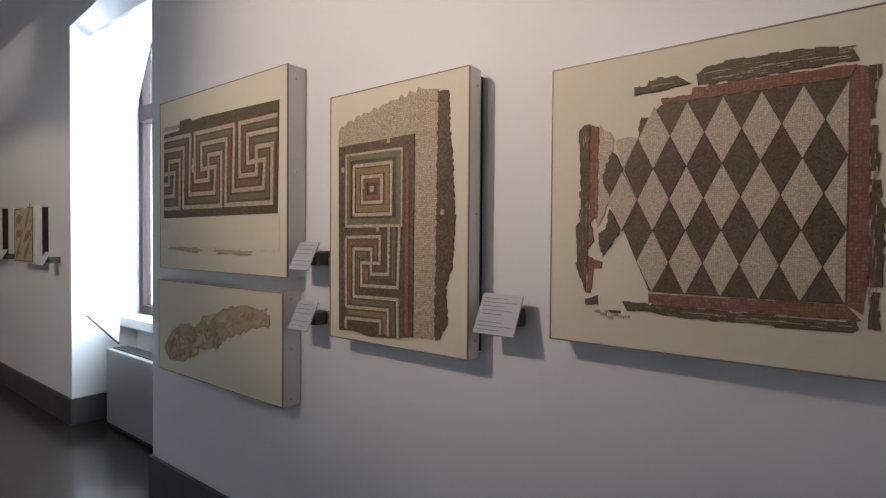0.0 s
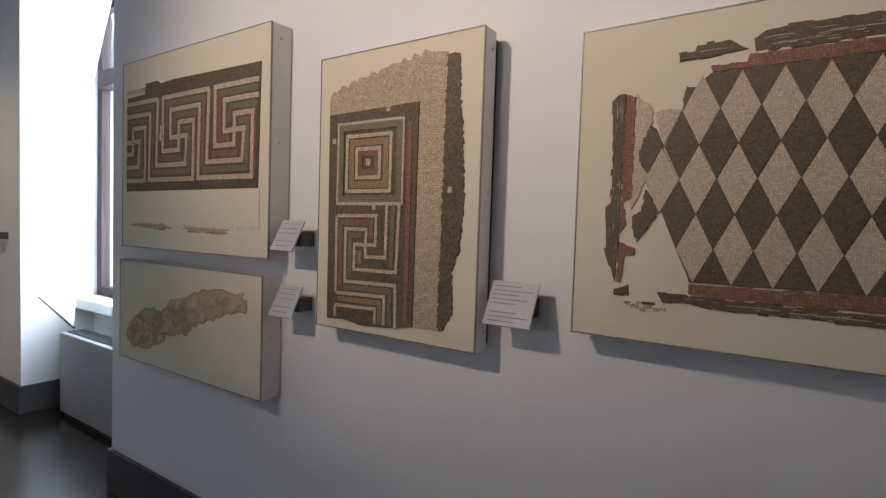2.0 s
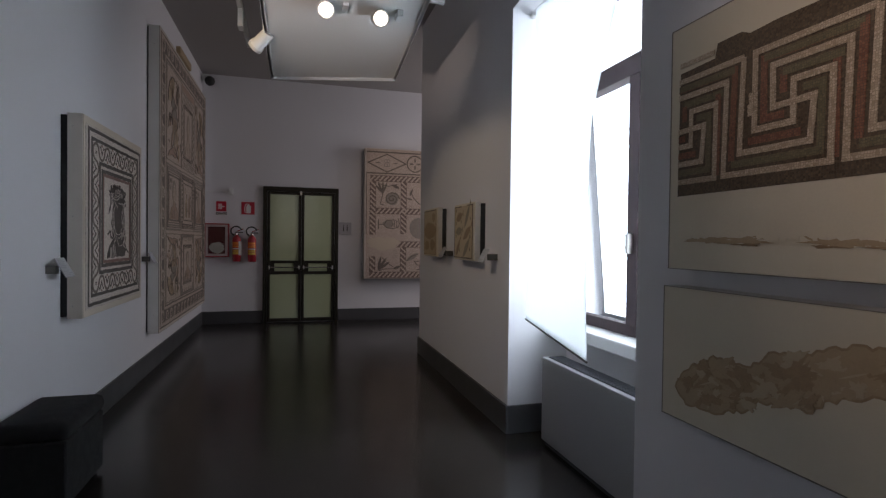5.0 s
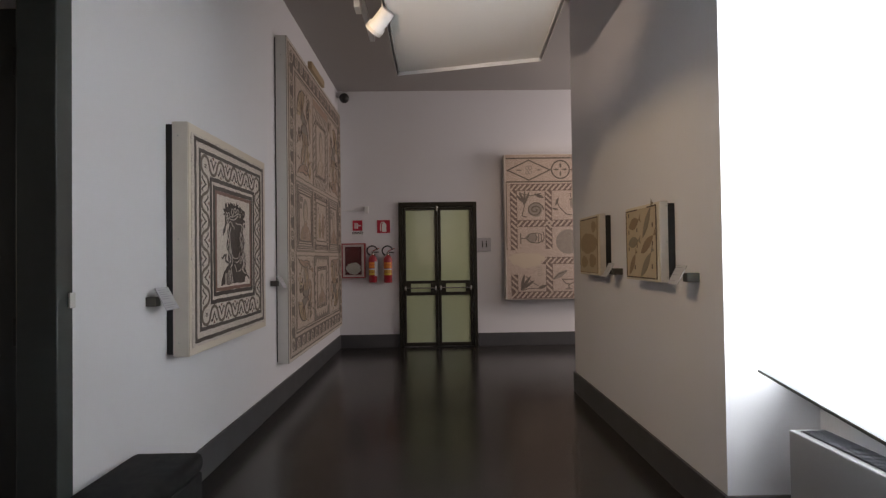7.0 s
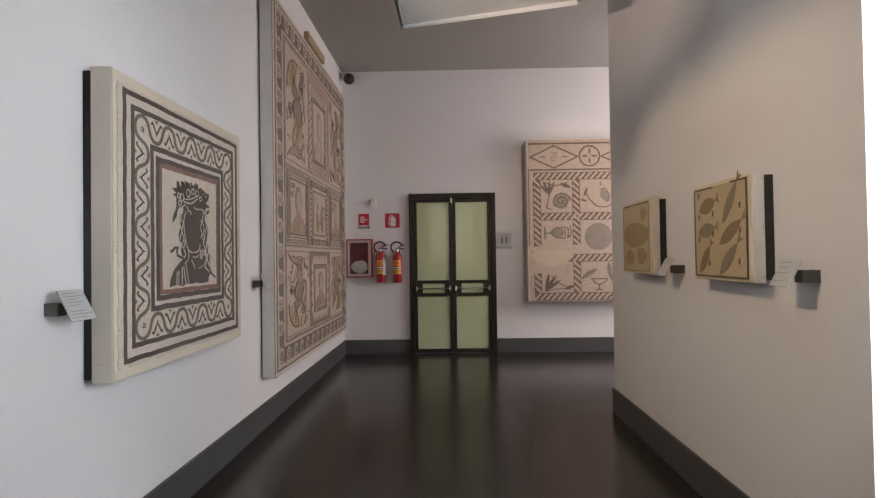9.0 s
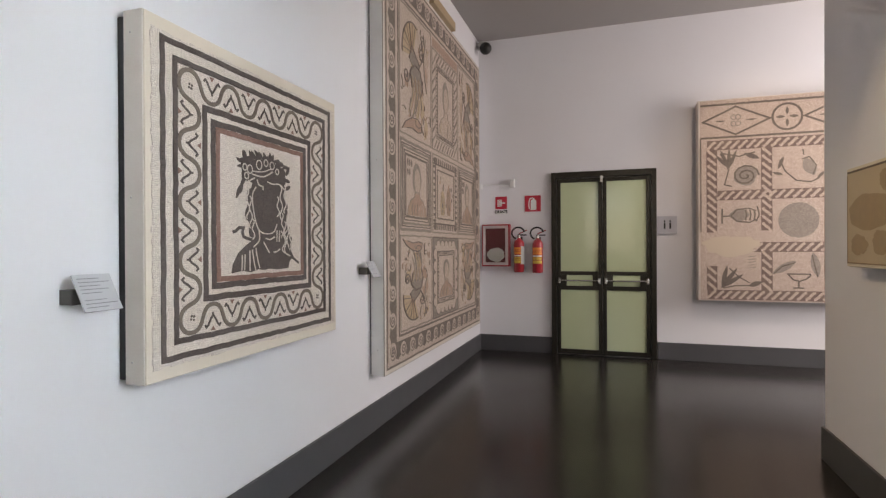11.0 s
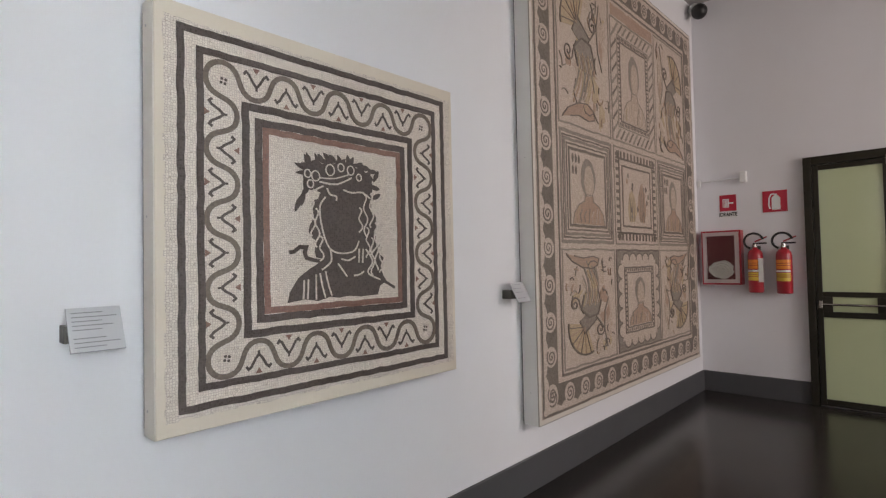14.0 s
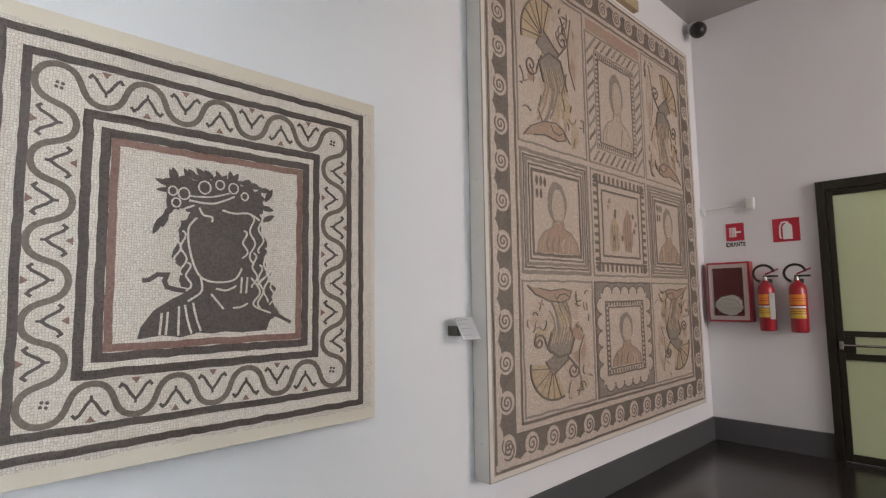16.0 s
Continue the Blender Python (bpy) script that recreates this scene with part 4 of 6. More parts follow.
for bx, by, ln, an in ((0.468, 0.715, 0.070, 1.15), (0.486, 0.735, 0.062, 1.35), (0.498, 0.762, 0.05, 0.9), (0.815, 0.800, 0.055, -0.2), (0.822, 0.765, 0.05, 0.5)):
    part("crown_leaf", flat(lens(bx, by, ln, 0.020, an, 8), Z1, Z1 + L * 0.62), D_DARK, dm)
ZP = Z1 + L * 1.0
for bx, by, r in ((0.506, 0.824, 0.013), (0.539, 0.819, 0.017), (0.517, 0.788, 0.013), (0.602, 0.847, 0.019), (0.651, 0.862, 0.014), (0.696, 0.856, 0.016), (0.735, 0.833, 0.012)):
    ring = [(bx + r * math.cos(q / 12 * 6.283), by + r * 1.1 * math.sin(q / 12 * 6.283)) for q in range(12)]
    part("crown_berry", band(ring, 0.0045, ZP, ZP + L * 0.5, True), D_WHITE, dm)


def stroke(pts, w=0.0062, wave=0.0, turns=3.0):
    """A pale line through a few points, rounded and waved like a lock of fibre."""
    out = []
    n = len(pts) - 1
    for i in range(n * 8 + 1):
        s = min(i / 8, n - 1e-6)
        k, f = int(s), s - int(s)
        p0, p1, p2, p3 = (Vector(pts[max(0, min(n, k + d))]) for d in (-1, 0, 1, 2))
        p = 0.5 * (2 * p1 + (p2 - p0) * f + (2 * p0 - 5 * p1 + 4 * p2 - p3) * f * f + (3 * p1 - p0 - 3 * p2 + p3) * f ** 3)
        d = (p2 - p1).normalized()
        k2 = wave * math.sin(i / (n * 8) * turns * 2 * math.pi)
        out.append((p.x - d.y * k2, p.y + d.x * k2))
    part("pale_stroke", band(out, w, ZP, ZP + L * 0.5), D_WHITE, dm)


stroke([(0.555, 0.799), (0.63, 0.797), (0.70, 0.828)])
stroke([(0.555, 0.813), (0.622, 0.818), (0.684, 0.838)], 0.005)
stroke([(0.525, 0.736), (0.538, 0.767), (0.572, 0.785)])
stroke([(0.66, 0.778), (0.70, 0.771), (0.75, 0.775), (0.79, 0.755)])
stroke([(0.587, 0.779), (0.600, 0.757), (0.627, 0.751), (0.628, 0.735)])
stroke([(0.580, 0.745), (0.556, 0.709), (0.561, 0.642), (0.583, 0.575), (0.613, 0.545), (0.664, 0.538), (0.709, 0.550), (0.731, 0.586)])
for q, (u, v0, v1) in enumerate(((0.520, 0.735, 0.60), (0.538, 0.700, 0.56), (0.790, 0.775, 0.64), (0.760, 0.770, 0.60), (0.735, 0.715, 0.62), (0.812, 0.66, 0.47), (0.792, 0.60, 0.45), (0.770, 0.64, 0.52), (0.836, 0.57, 0.46), (0.555, 0.60, 0.51))):
    stroke([(u, v0), (u + 0.006, (v0 + v1) / 2), (u + 0.004, v1)], 0.0058, 0.009, 1.0 + (v0 - v1) * 7)
stroke([(0.646, 0.517), (0.68, 0.512), (0.712, 0.526)])
stroke([(0.631, 0.500), (0.673, 0.450)])
stroke([(0.703, 0.453), (0.73, 0.456), (0.753, 0.468)])
for x in (0.731, 0.750):
    stroke([(x, 0.556), (x - 0.003, 0.502)])
stroke([(0.560, 0.478), (0.600, 0.508), (0.598, 0.553)])
stroke([(0.763, 0.555), (0.796, 0.507), (0.773, 0.462), (0.836, 0.433)])
for x, v0, v1, dx in ((0.486, 0.443, 0.376, -0.004), (0.503, 0.446, 0.376, -0.004), (0.535, 0.462, 0.372, 0.0), (0.552, 0.466, 0.376, 0.022), (0.576, 0.472, 0.382, 0.026)):
    stroke([(x, v0), (x + dx * 0.4, (v0 + v1) / 2), (x + dx, v1)])
part("dark_curl", band([(0.560, 0.508), (0.522, 0.515), (0.499, 0.522), (0.491, 0.541), (0.498, 0.560), (0.471, 0.560), (0.449, 0.544), (0.430, 0.541)], 0.014, Z1, Z1 + L * 0.6), D_DARK, dm)
part("dark_curl", band([(0.842, 0.430), (0.876, 0.417), (0.912, 0.397)], 0.011, Z1, Z1 + L * 0.6), D_DARK, dm)

# ---- south wall: very large mosaic in nine fields ----
BW, BH = 2.76, 3.06
bg = mount("nine_field_mosaic", on_south(-6.445, SOUTH, 0.405), BW, BH, 0.115, 0.012, "huge faded mosaic in nine fields with a running scroll border", side=METAL, face=STONE_SIDE)
Z0 = 0.115
part("sand_field", flat(rect(0.03, 0.03, BW - 0.03, BH - 0.03), Z0, Z0 + L), B_BASE, bg)
Z1 = Z0 + L


def scroll(t, a, b, out, n, size):
    """A running wave from a to b: pale breakers with a coiled line, on a dark ground."""
    a, b, out = Vector(a), Vector(b), Vector(out)
    step = (b - a) / n
    d = step.normalized()
    part("wave_ground", band([tuple(a + out * size / 2), tuple(b + out * size / 2)], size, Z1, Z1 + L * 0.5), C_DARK, t)
    ar = size / step.length
    for i in range(n):
        o = a + step * (i + 0.03 * math.sin(i * 2.1))

        def P(x, y):
            q = o + d * (x * step.length) + out * (y * size)
            return (q.x, q.y)
        cx, cy, r = 0.50, 0.47, 0.385
        head = [P(cx + r * ar * math.cos(w), cy + r * math.sin(w)) for w in [math.radians(135 + 14.5 * k) for k in range(19)]]
        foot = [P(0.96, 0.80), P(1.02, 0.84), P(1.02, 1.0), P(-0.02, 1.0), P(-0.02, 0.90), P(0.08, 0.82)]
        wave = part("wave", flat(head + [P(0.86, 0.72)] + foot, Z1 + L * 0.5, Z1 + L * 0.9), B_BASE, t)
        coil = []
        for k in range(30):
            s = k / 29
            w = 0.75 + s * 11.5
            rr = 0.30 * (1 - s) + 0.02
            coil.append(P(cx + rr * ar * math.cos(w), cy + rr * math.sin(w)))
        part("coil_line", band(coil, size * 0.062, Z1 + L * 0.9, Z1 + L * 1.3), C_DARK, wave)


scroll(bg, (0.207, 0.05), (0.207, BH - 0.05), (-1, 0), 14, 0.155)
scroll(bg, (BW - 0.05, 0.207), (0.05, 0.207), (0, -1), 14, 0.155)
scroll(bg, (BW - 0.207, BH - 0.05), (BW - 0.207, 0.05), (1, 0), 14, 0.155)
scroll(bg, (0.05, BH - 0.207), (BW - 0.05, BH - 0.207), (0, 1), 14, 0.155)
part("frame_line", band(hand_laid(list(rect(0.042, 0.042, BW - 0.042, BH - 0.042)), 0.003, 0.08, 5), 0.014, Z1, Z1 + L * 0.5, True), C_DARK, bg)
part("frame_line", band(hand_laid(list(rect(0.262, 0.245, BW - 0.238, BH - 0.245)), 0.003, 0.08, 6), 0.016, Z1, Z1 + L * 0.5, True), C_DARK, bg)
COLS, ROWS = ((0.29, 1.00), (1.03, 1.81), (1.84, 2.50)), ((0.27, 1.00), (1.04, 1.75), (1.79, 2.79))


def field_plants(t, u0, v0, u1, v1, left, low, seed):
    """A corner field: a striped shell foot, a vase with coiled handles, plumes of leaves and a red horn."""
    rng = random.Random(seed)
    w, h = u1 - u0, v1 - v0

    def M(x, y):
        return (u0 + (x if left else 1 - x) * w, v0 + (y if low else 1 - y) * h)

    def shape(name, pts, z, mat):
        part(name, flat([M(x, y) for x, y in pts], Z1, Z1 + L * z), mat, t)

    def line(pts, wd, mat, z=1.6):
        part("tendril", band([M(x, y) for x, y in pts], wd, Z1 + L * 0.3, Z1 + L * z), mat, t)
    part("field_line", band(hand_laid(list(rect(u0, v0, u1, v1)), 0.004, 0.06, seed), 0.012, Z1, Z1 + L * 0.5, True), B_GREY, t)
    for q in range(26):
        part("faded_patch", flat(blob(u0 + rng.uniform(0.15, 0.85) * w, v0 + rng.uniform(0.12, 0.88) * h, rng.uniform(0.02, 0.10), rng.uniform(0.015, 0.06), 0.4, rng, 22, rng.uniform(0, 3)), Z1, Z1 + L * 0.25), rng.choice((B_RED, B_GOLD, B_PALE, B_PALE, B_PALE)), t)
    # shell foot with ribs
    fx, fy = 0.40, 0.34
    fan = [(fx + 0.33 * math.cos(a), fy + 0.26 * math.sin(a)) for a in [math.radians(172 + 118 * i / 14) for i in range(15)]]
    shape("shell", [(fx, fy)] + fan, 0.6, B_GOLD)
    line(fan, 0.012, C_DARK)
    for i in range(1, 14, 2):
        line([(fx - 0.04, fy - 0.02), fan[i]], 0.006, C_DARK if i % 4 == 1 else B_RED)
    # neck and bowl of the vase
    shape("neck", [(0.27, 0.38), (0.36, 0.27), (0.60, 0.38), (0.50, 0.47)], 0.8, B_GREY)
    line([(0.27, 0.38), (0.36, 0.27), (0.60, 0.38)], 0.010, C_DARK)
    bowl = [(0.30, 0.48), (0.45, 0.40), (0.62, 0.42), (0.68, 0.53), (0.62, 0.63), (0.36, 0.60)]
    shape("bowl", bowl, 0.9, B_GREY)
    line(bowl[-1:] + bowl[:5], 0.013, C_DARK)
    for i in range(9):
        x = 0.34 + 0.036 * i
        line([(x, 0.50 + 0.01 * (i % 3)), (x + 0.02 + 0.02 * rng.random(), 0.56), (x + 0.05, 0.62)], 0.010, (B_GOLD, B_PALE, B_RED)[i % 3])
    # coiled handles
    for cx, cy, sg in ((0.19, 0.53, 1), (0.66, 0.28, -1)):
        coil = [(cx + 0.085 * (1 - s / 22) * math.cos(sg * s * 0.5), cy + 0.065 * (1 - s / 22) * math.sin(sg * s * 0.5)) for s in range(20)]
        line(coil, 0.010, C_DARK)
        line([(cx + 0.08, cy), (0.34 if sg > 0 else 0.58, 0.44 if sg > 0 else 0.40)], 0.010, C_DARK)
    # plumes rising from the bowl
    for i in range(15):
        x0 = 0.40 + 0.018 * i
        ln = rng.uniform(0.16, 0.34)
        an = math.radians(rng.uniform(60, 100))
        p = [(x0 + ln * q / 5 * math.cos(an + 0.12 * q), 0.58 + ln * q / 5 * math.sin(an + 0.04 * q)) for q in range(6)]
        line(p, rng.uniform(0.008, 0.018), rng.choice((B_GREY, B_GREY, B_PALE, B_GOLD, B_RED)), 0.7 + 0.03 * i)
    # red horn near the far edge
    horn = [(0.06, 0.965), (0.16, 0.90), (0.34, 0.845), (0.52, 0.83), (0.63, 0.86), (0.66, 0.92), (0.54, 0.94), (0.36, 0.925), (0.20, 0.945)]
    shape("horn", horn, 0.9, B_RED)
    line(horn, 0.008, C_DARK)
    line([(0.44, 0.85), (0.48, 0.89), (0.56, 0.90), (0.62, 0.88)], 0.008, C_DARK)
    # tall leaf and loose sprigs
    leaf = [(0.80, 0.10), (0.74, 0.28), (0.76, 0.44), (0.84, 0.56), (0.90, 0.40), (0.88, 0.22)]
    shape("leaf", leaf, 0.7, B_PALE)
    line(leaf[:4], 0.008, B_GREY)
    shape("leaf", [(0.80, 0.34), (0.78, 0.42), (0.84, 0.50), (0.86, 0.40)], 0.9, B_RED)
    for i in range(26):
        x, y = rng.choice(((rng.uniform(0.06, 0.3), rng.uniform(0.6, 0.84)), (rng.uniform(0.65, 0.92), rng.uniform(0.55, 0.93)), (rng.uniform(0.55, 0.92), rng.uniform(0.06, 0.24))))
        an, cv, s = rng.uniform(0, 6.28), rng.uniform(-1.4, 1.4), rng.uniform(0.04, 0.12)
        p = [(min(max(x + s * q / 5 * math.cos(an + cv * q / 5), 0.04), 0.96), min(max(y + s * q / 5 * math.sin(an + cv * q / 5), 0.04), 0.96)) for q in range(6)]
        line(p, 0.007, rng.choice((C_DARK, B_GREY, B_GREY, B_RED)), 1.7)


def border_teeth(t, u0, v0, u1, v1, n, wd, deep, hook=False):
    """Small dark stones in a row round a rectangle, hooked like a key pattern if asked."""
    for side in range(4):
        for i in range(n):
            s = (i + 0.5) / n
            a, c = u0 + (u1 - u0) * s, v0 + (v1 - v0) * s
            x, y, dx, dy = ((a, v0, 0, 1), (a, v1, 0, -1), (u0, c, 1, 0), (u1, c, -1, 0))[side]
            ex, ey = abs(dy) * wd / 2, abs(dx) * wd / 2
            part("tooth", flat(rect(min(x - ex, x + ex + dx * deep), min(y - ey, y + ey + dy * deep), max(x - ex, x + ex + dx * deep), max(y - ey, y + ey + dy * deep)), Z1, Z1 + L * 0.6), C_DARK, t)
            if hook:
                k = wd * 0.9
                hx, hy = x + dx * deep, y + dy * deep
                part("tooth", band([(hx - ex * 2.4, hy - ey * 2.4), (hx + ex * 2.4, hy + ey * 2.4)], k * 0.7, Z1, Z1 + L * 0.7), C_DARK, t)


def field_shape(t, u0, v0, u1, v1, seed, kind, warm):
    """A framed field with a plain rounded upright shape."""
    rng = random.Random(seed)

    def frames(*rows):
        for ins, wd, mat in rows:
            part("field_frame", band(hand_laid(list(rect(u0 + ins, v0 + ins, u1 - ins, v1 - ins)), 0.003, 0.05, seed + int(ins * 500)), wd, Z1, Z1 + L * 0.5, True), mat, t)
    ins = 0.150
    if kind == "lines":
        frames((0.010, 0.022, B_GREY), (0.036, 0.010, C_DARK), (0.058, 0.018, B_GREY), (0.084, 0.010, C_DARK), (0.112, 0.018, C_DARK))
        ins = 0.125
    elif kind == "key":
        frames((0.004, 0.012, B_GREY), (0.135, 0.014, C_DARK))
        border_teeth(t, u0 + 0.03, v0 + 0.03, u1 - 0.03, v1 - 0.03, 12, 0.024, 0.055, True)
    elif kind == "rope":
        frames((0.002, 0.012, B_GREY), (0.110, 0.010, B_GREY), (0.155, 0.012, C_DARK))
        border_teeth(t, u0 + 0.122, v0 + 0.122, u1 - 0.122, v1 - 0.122, 20, 0.013, 0.022)
        for side in range(4):
            n = 9
            for i in range(n):
                s = (i + 0.5) / n
                a, c = u0 + 0.06 + (u1 - u0 - 0.12) * s, v0 + 0.06 + (v1 - v0 - 0.12) * s
                x, y, turn = ((a, v0 + 0.056, 0), (a, v1 - 0.056, 0), (u0 + 0.056, c, 1), (u1 - 0.056, c, 1))[side]
                p = [(0.042 * (q / 3 - 1), 0.034 * math.sin((q / 3 - 1) * 1.57)) for q in range(7)]
                p = [(x + (py if turn else px), y + (px if turn else py)) for px, py in p]
                part("rope_strand", band(p, 0.018, Z1, Z1 + L * 0.5), C_DARK if i % 2 else B_GREY, t)
        ins = 0.165
    else:
        frames((0.002, 0.014, C_DARK), (0.128, 0.012, C_DARK), (0.165, 0.010, C_DARK))
        part("scallop_ground", band(rect(u0 + 0.04, v0 + 0.04, u1 - 0.04, v1 - 0.04), 0.062, Z1, Z1 + L * 0.4, True), B_GREY, t)
        for side in range(4):
            for i in range(5):
                s = (i + 0.5) / 5
                a, c = u0 + 0.10 + (u1 - u0 - 0.20) * s, v0 + 0.10 + (v1 - v0 - 0.20) * s
                x, y, base = ((a, v0 + 0.075, 0), (a, v1 - 0.075, math.pi), (u0 + 0.075, c, -math.pi / 2), (u1 - 0.075, c, math.pi / 2))[side]
                arc = [(x + 0.062 * math.cos(base + math.pi + math.pi * q / 8), y + 0.052 * math.sin(base + math.pi + math.pi * q / 8)) for q in range(9)]
                part("scallop", flat(arc, Z1, Z1 + L * 0.55), B_BASE, t)
                part("scallop_line", band(arc, 0.010, Z1, Z1 + L * 0.8), C_DARK, t)
        border_teeth(t, u0 + 0.136, v0 + 0.136, u1 - 0.136, v1 - 0.136, 14, 0.014, 0.020)
        ins = 0.175
    i0, j0, i1, j1 = u0 + ins, v0 + ins, u1 - ins, v1 - ins
    w, h = i1 - i0, j1 - j0
    cu = (i0 + i1) / 2
    part("ground_patch", flat(rect(i0, j0, i1, j1), Z1, Z1 + L * 0.3), B_BASE, t)
    if kind == "key":
        for k, (x, hh) in enumerate(((0.30, 0.62), (0.68, 0.78))):
            part("centre_patch", flat(blob(i0 + w * x, j0 + h * hh * 0.5, w * 0.15, h * hh * 0.46, 0.16, rng), Z1, Z1 + L * (0.5 + 0.1 * k)), (B_GOLD, B_RED)[k], t)
            for q in range(3):
                part("fold_line", band([(i0 + w * (x - 0.08 + 0.08 * q), j0 + h * 0.06), (i0 + w * (x - 0.06 + 0.06 * q), j0 + h * 0.3), (i0 + w * (x - 0.09 + 0.08 * q), j0 + h * hh * 0.8)], 0.008, Z1 + L * 0.7, Z1 + L * 1.1), B_GREY, t)
        for i in range(14):
            part("drop", flat(blob(i0 + w * rng.uniform(0.06, 0.94), j0 + h * rng.uniform(0.1, 0.95), 0.014, 0.02, 0.2, rng, 10), Z1, Z1 + L * 0.8), rng.choice((B_GREY, C_DARK, B_RED)), t)
        return
    foot = [(-0.46, 0.0), (-0.42, 0.14), (-0.30, 0.26), (-0.12, 0.33), (-0.10, 0.42), (0.12, 0.42), (0.14, 0.33), (0.30, 0.27), (0.44, 0.15), (0.48, 0.0)]
    part("centre_patch", flat([(cu + x * w, j0 + y * h) for x, y in foot], Z1, Z1 + L * 0.5), warm, t)
    part("centre_patch", flat(blob(cu, j0 + h * 0.66, w * 0.215, h * 0.27, 0.06, rng), Z1, Z1 + L * 0.6), B_GREY, t)
    part("centre_patch", flat(blob(cu + 0.008, j0 + h * 0.61, w * 0.140, h * 0.225, 0.05, rng), Z1 + L * 0.6, Z1 + L * 0.9), B_PALE, t)
    part("centre_line", band([(cu + x * w, j0 + y * h) for x, y in foot], 0.008, Z1, Z1 + L * 0.9), B_GREY, t)
    for q in range(7):
        x = cu - w * 0.34 + w * 0.11 * q
        part("fold_line", band([(x, j0 + h * 0.02), (x + rng.uniform(-0.02, 0.03), j0 + h * 0.12), (x + rng.uniform(-0.02, 0.04), j0 + h * rng.uniform(0.18, 0.28))], 0.009, Z1 + L * 0.5, Z1 + L * 1.1), rng.choice((B_GREY, B_BASE, B_GOLD)), t)
    for i in range(5 if kind == "lines" else 0):
        part("drop", flat(blob(i0 + w * (0.07 + 0.085 * (i % 3)), j1 - h * (0.10 + 0.16 * (i // 3)), 0.013, 0.030, 0.1, rng, 12), Z1, Z1 + L * 0.6), C_DARK, t)


for ci, (u0, u1) in enumerate(COLS):
    for ri, (v0, v1) in enumerate(ROWS):
        seed = 40 + ci * 3 + ri
        if ci != 1 and ri != 1:
            field_plants(bg, u0, v0, u1, v1, ci == 0, ri == 0, seed)
        elif ci == 1:
            field_shape(bg, u0, v0, u1, v1 - (0.10 if ri == 2 else 0), seed, ("scallop", "key", "rope")[ri], B_PALE if ri else B_RED)
        else:
            field_shape(bg, u0, v0, u1, v1, seed, "lines", B_RED)
part("red_strip", flat(chipped(rect(1.04, 2.70, 1.80, 2.785), 0.006, 0.05, 4), Z1, Z1 + L * 0.4), B_RED, bg)

# ---- end wall: panelled mosaic ----
FW, FH = 1.95, 2.19
FD = 0.22
fm = mount("panelled_mosaic", on_far(FAR, 1.53, 0.715), FW, FH, FD, 0.05, "tall pale mosaic of small panels in a rope border", side=STONE_SIDE, face=STONE_SIDE)
Z0 = FD
part("buff_field", flat(rect(0.02, 0.01, FW - 0.02, FH - 0.01), Z0, Z0 + L), F_BASE, fm)
Z1 = Z0 + L
for v in (1.775, 2.13):
    part("frame_line", band([(0.025, v), (FW - 0.025, v)], 0.022, Z1, Z1 + L * 0.6), B_DARK, fm)
part("frame_line", band([(0.026, 0.75), (0.026, 1.775)], 0.014, Z1, Z1 + L * 0.6), B_DARK, fm)
for c in (0.37, 1.33):
    part("lozenge", band([(c - 0.32, 1.95), (c, 1.80), (c + 0.32, 1.95), (c, 2.10)], 0.02, Z1, Z1 + L * 0.6, True), B_DARK, fm)
    part("lozenge_bar", flat(lens(c - 0.15, 1.95, 0.10, 0.016, 0), Z1, Z1 + L * 0.6), B_DARK, fm)
    part("lozenge_bar", flat(lens(c + 0.15, 1.95, 0.10, 0.016, 0), Z1, Z1 + L * 0.6), B_DARK, fm)
    for dx in (-0.022, 0.022):
        for dy in (-0.035, 0.035):
            part("lozenge_curl", band([(c + dx + 0.024 * math.cos(a / 10 * 6.283), 1.95 + dy + 0.026 * math.sin(a / 10 * 6.283)) for a in range(10)], 0.010, Z1, Z1 + L * 0.6, True), B_GREY, fm)
ring = [(0.85 + 0.135 * math.cos(a / 28 * 6.283), 1.955 + 0.135 * math.sin(a / 28 * 6.283)) for a in range(28)]
part("ring", band(ring, 0.022, Z1, Z1 + L * 0.6, True), B_DARK, fm)
for i in range(4):
    a = i * math.pi / 2
    part("ring_leaf", flat(lens(0.85 + 0.062 * math.cos(a), 1.955 + 0.062 * math.sin(a), 0.085, 0.030, a), Z1, Z1 + L * 0.6), B_DARK, fm)


def rope(t, a, b):
    """A two-strand rope border from a to b: pale twisted strands on a dark band."""
    a, b = Vector(a), Vector(b)
    ln = (b - a).length
    d = (b - a).normalized()
    o = Vector((-d.y, d.x))
    part("rope_ground", band([tuple(a), tuple(b)], 0.105, Z1, Z1 + L * 0.4), R_DARK, t)
    n = max(2, round(ln / 0.078))
    for i in range(n):
        c = a + d * (ln * (i + 0.5) / n)
        p = [tuple(c + d * (0.046 * (q / 3 - 1)) + o * (0.036 * math.sin((q / 3 - 1) * math.pi / 2))) for q in range(7)]
        part("rope_strand", band(p, 0.027, Z1 + L * 0.4, Z1 + L * 0.8), F_BASE if i % 2 else B_PALE, t)


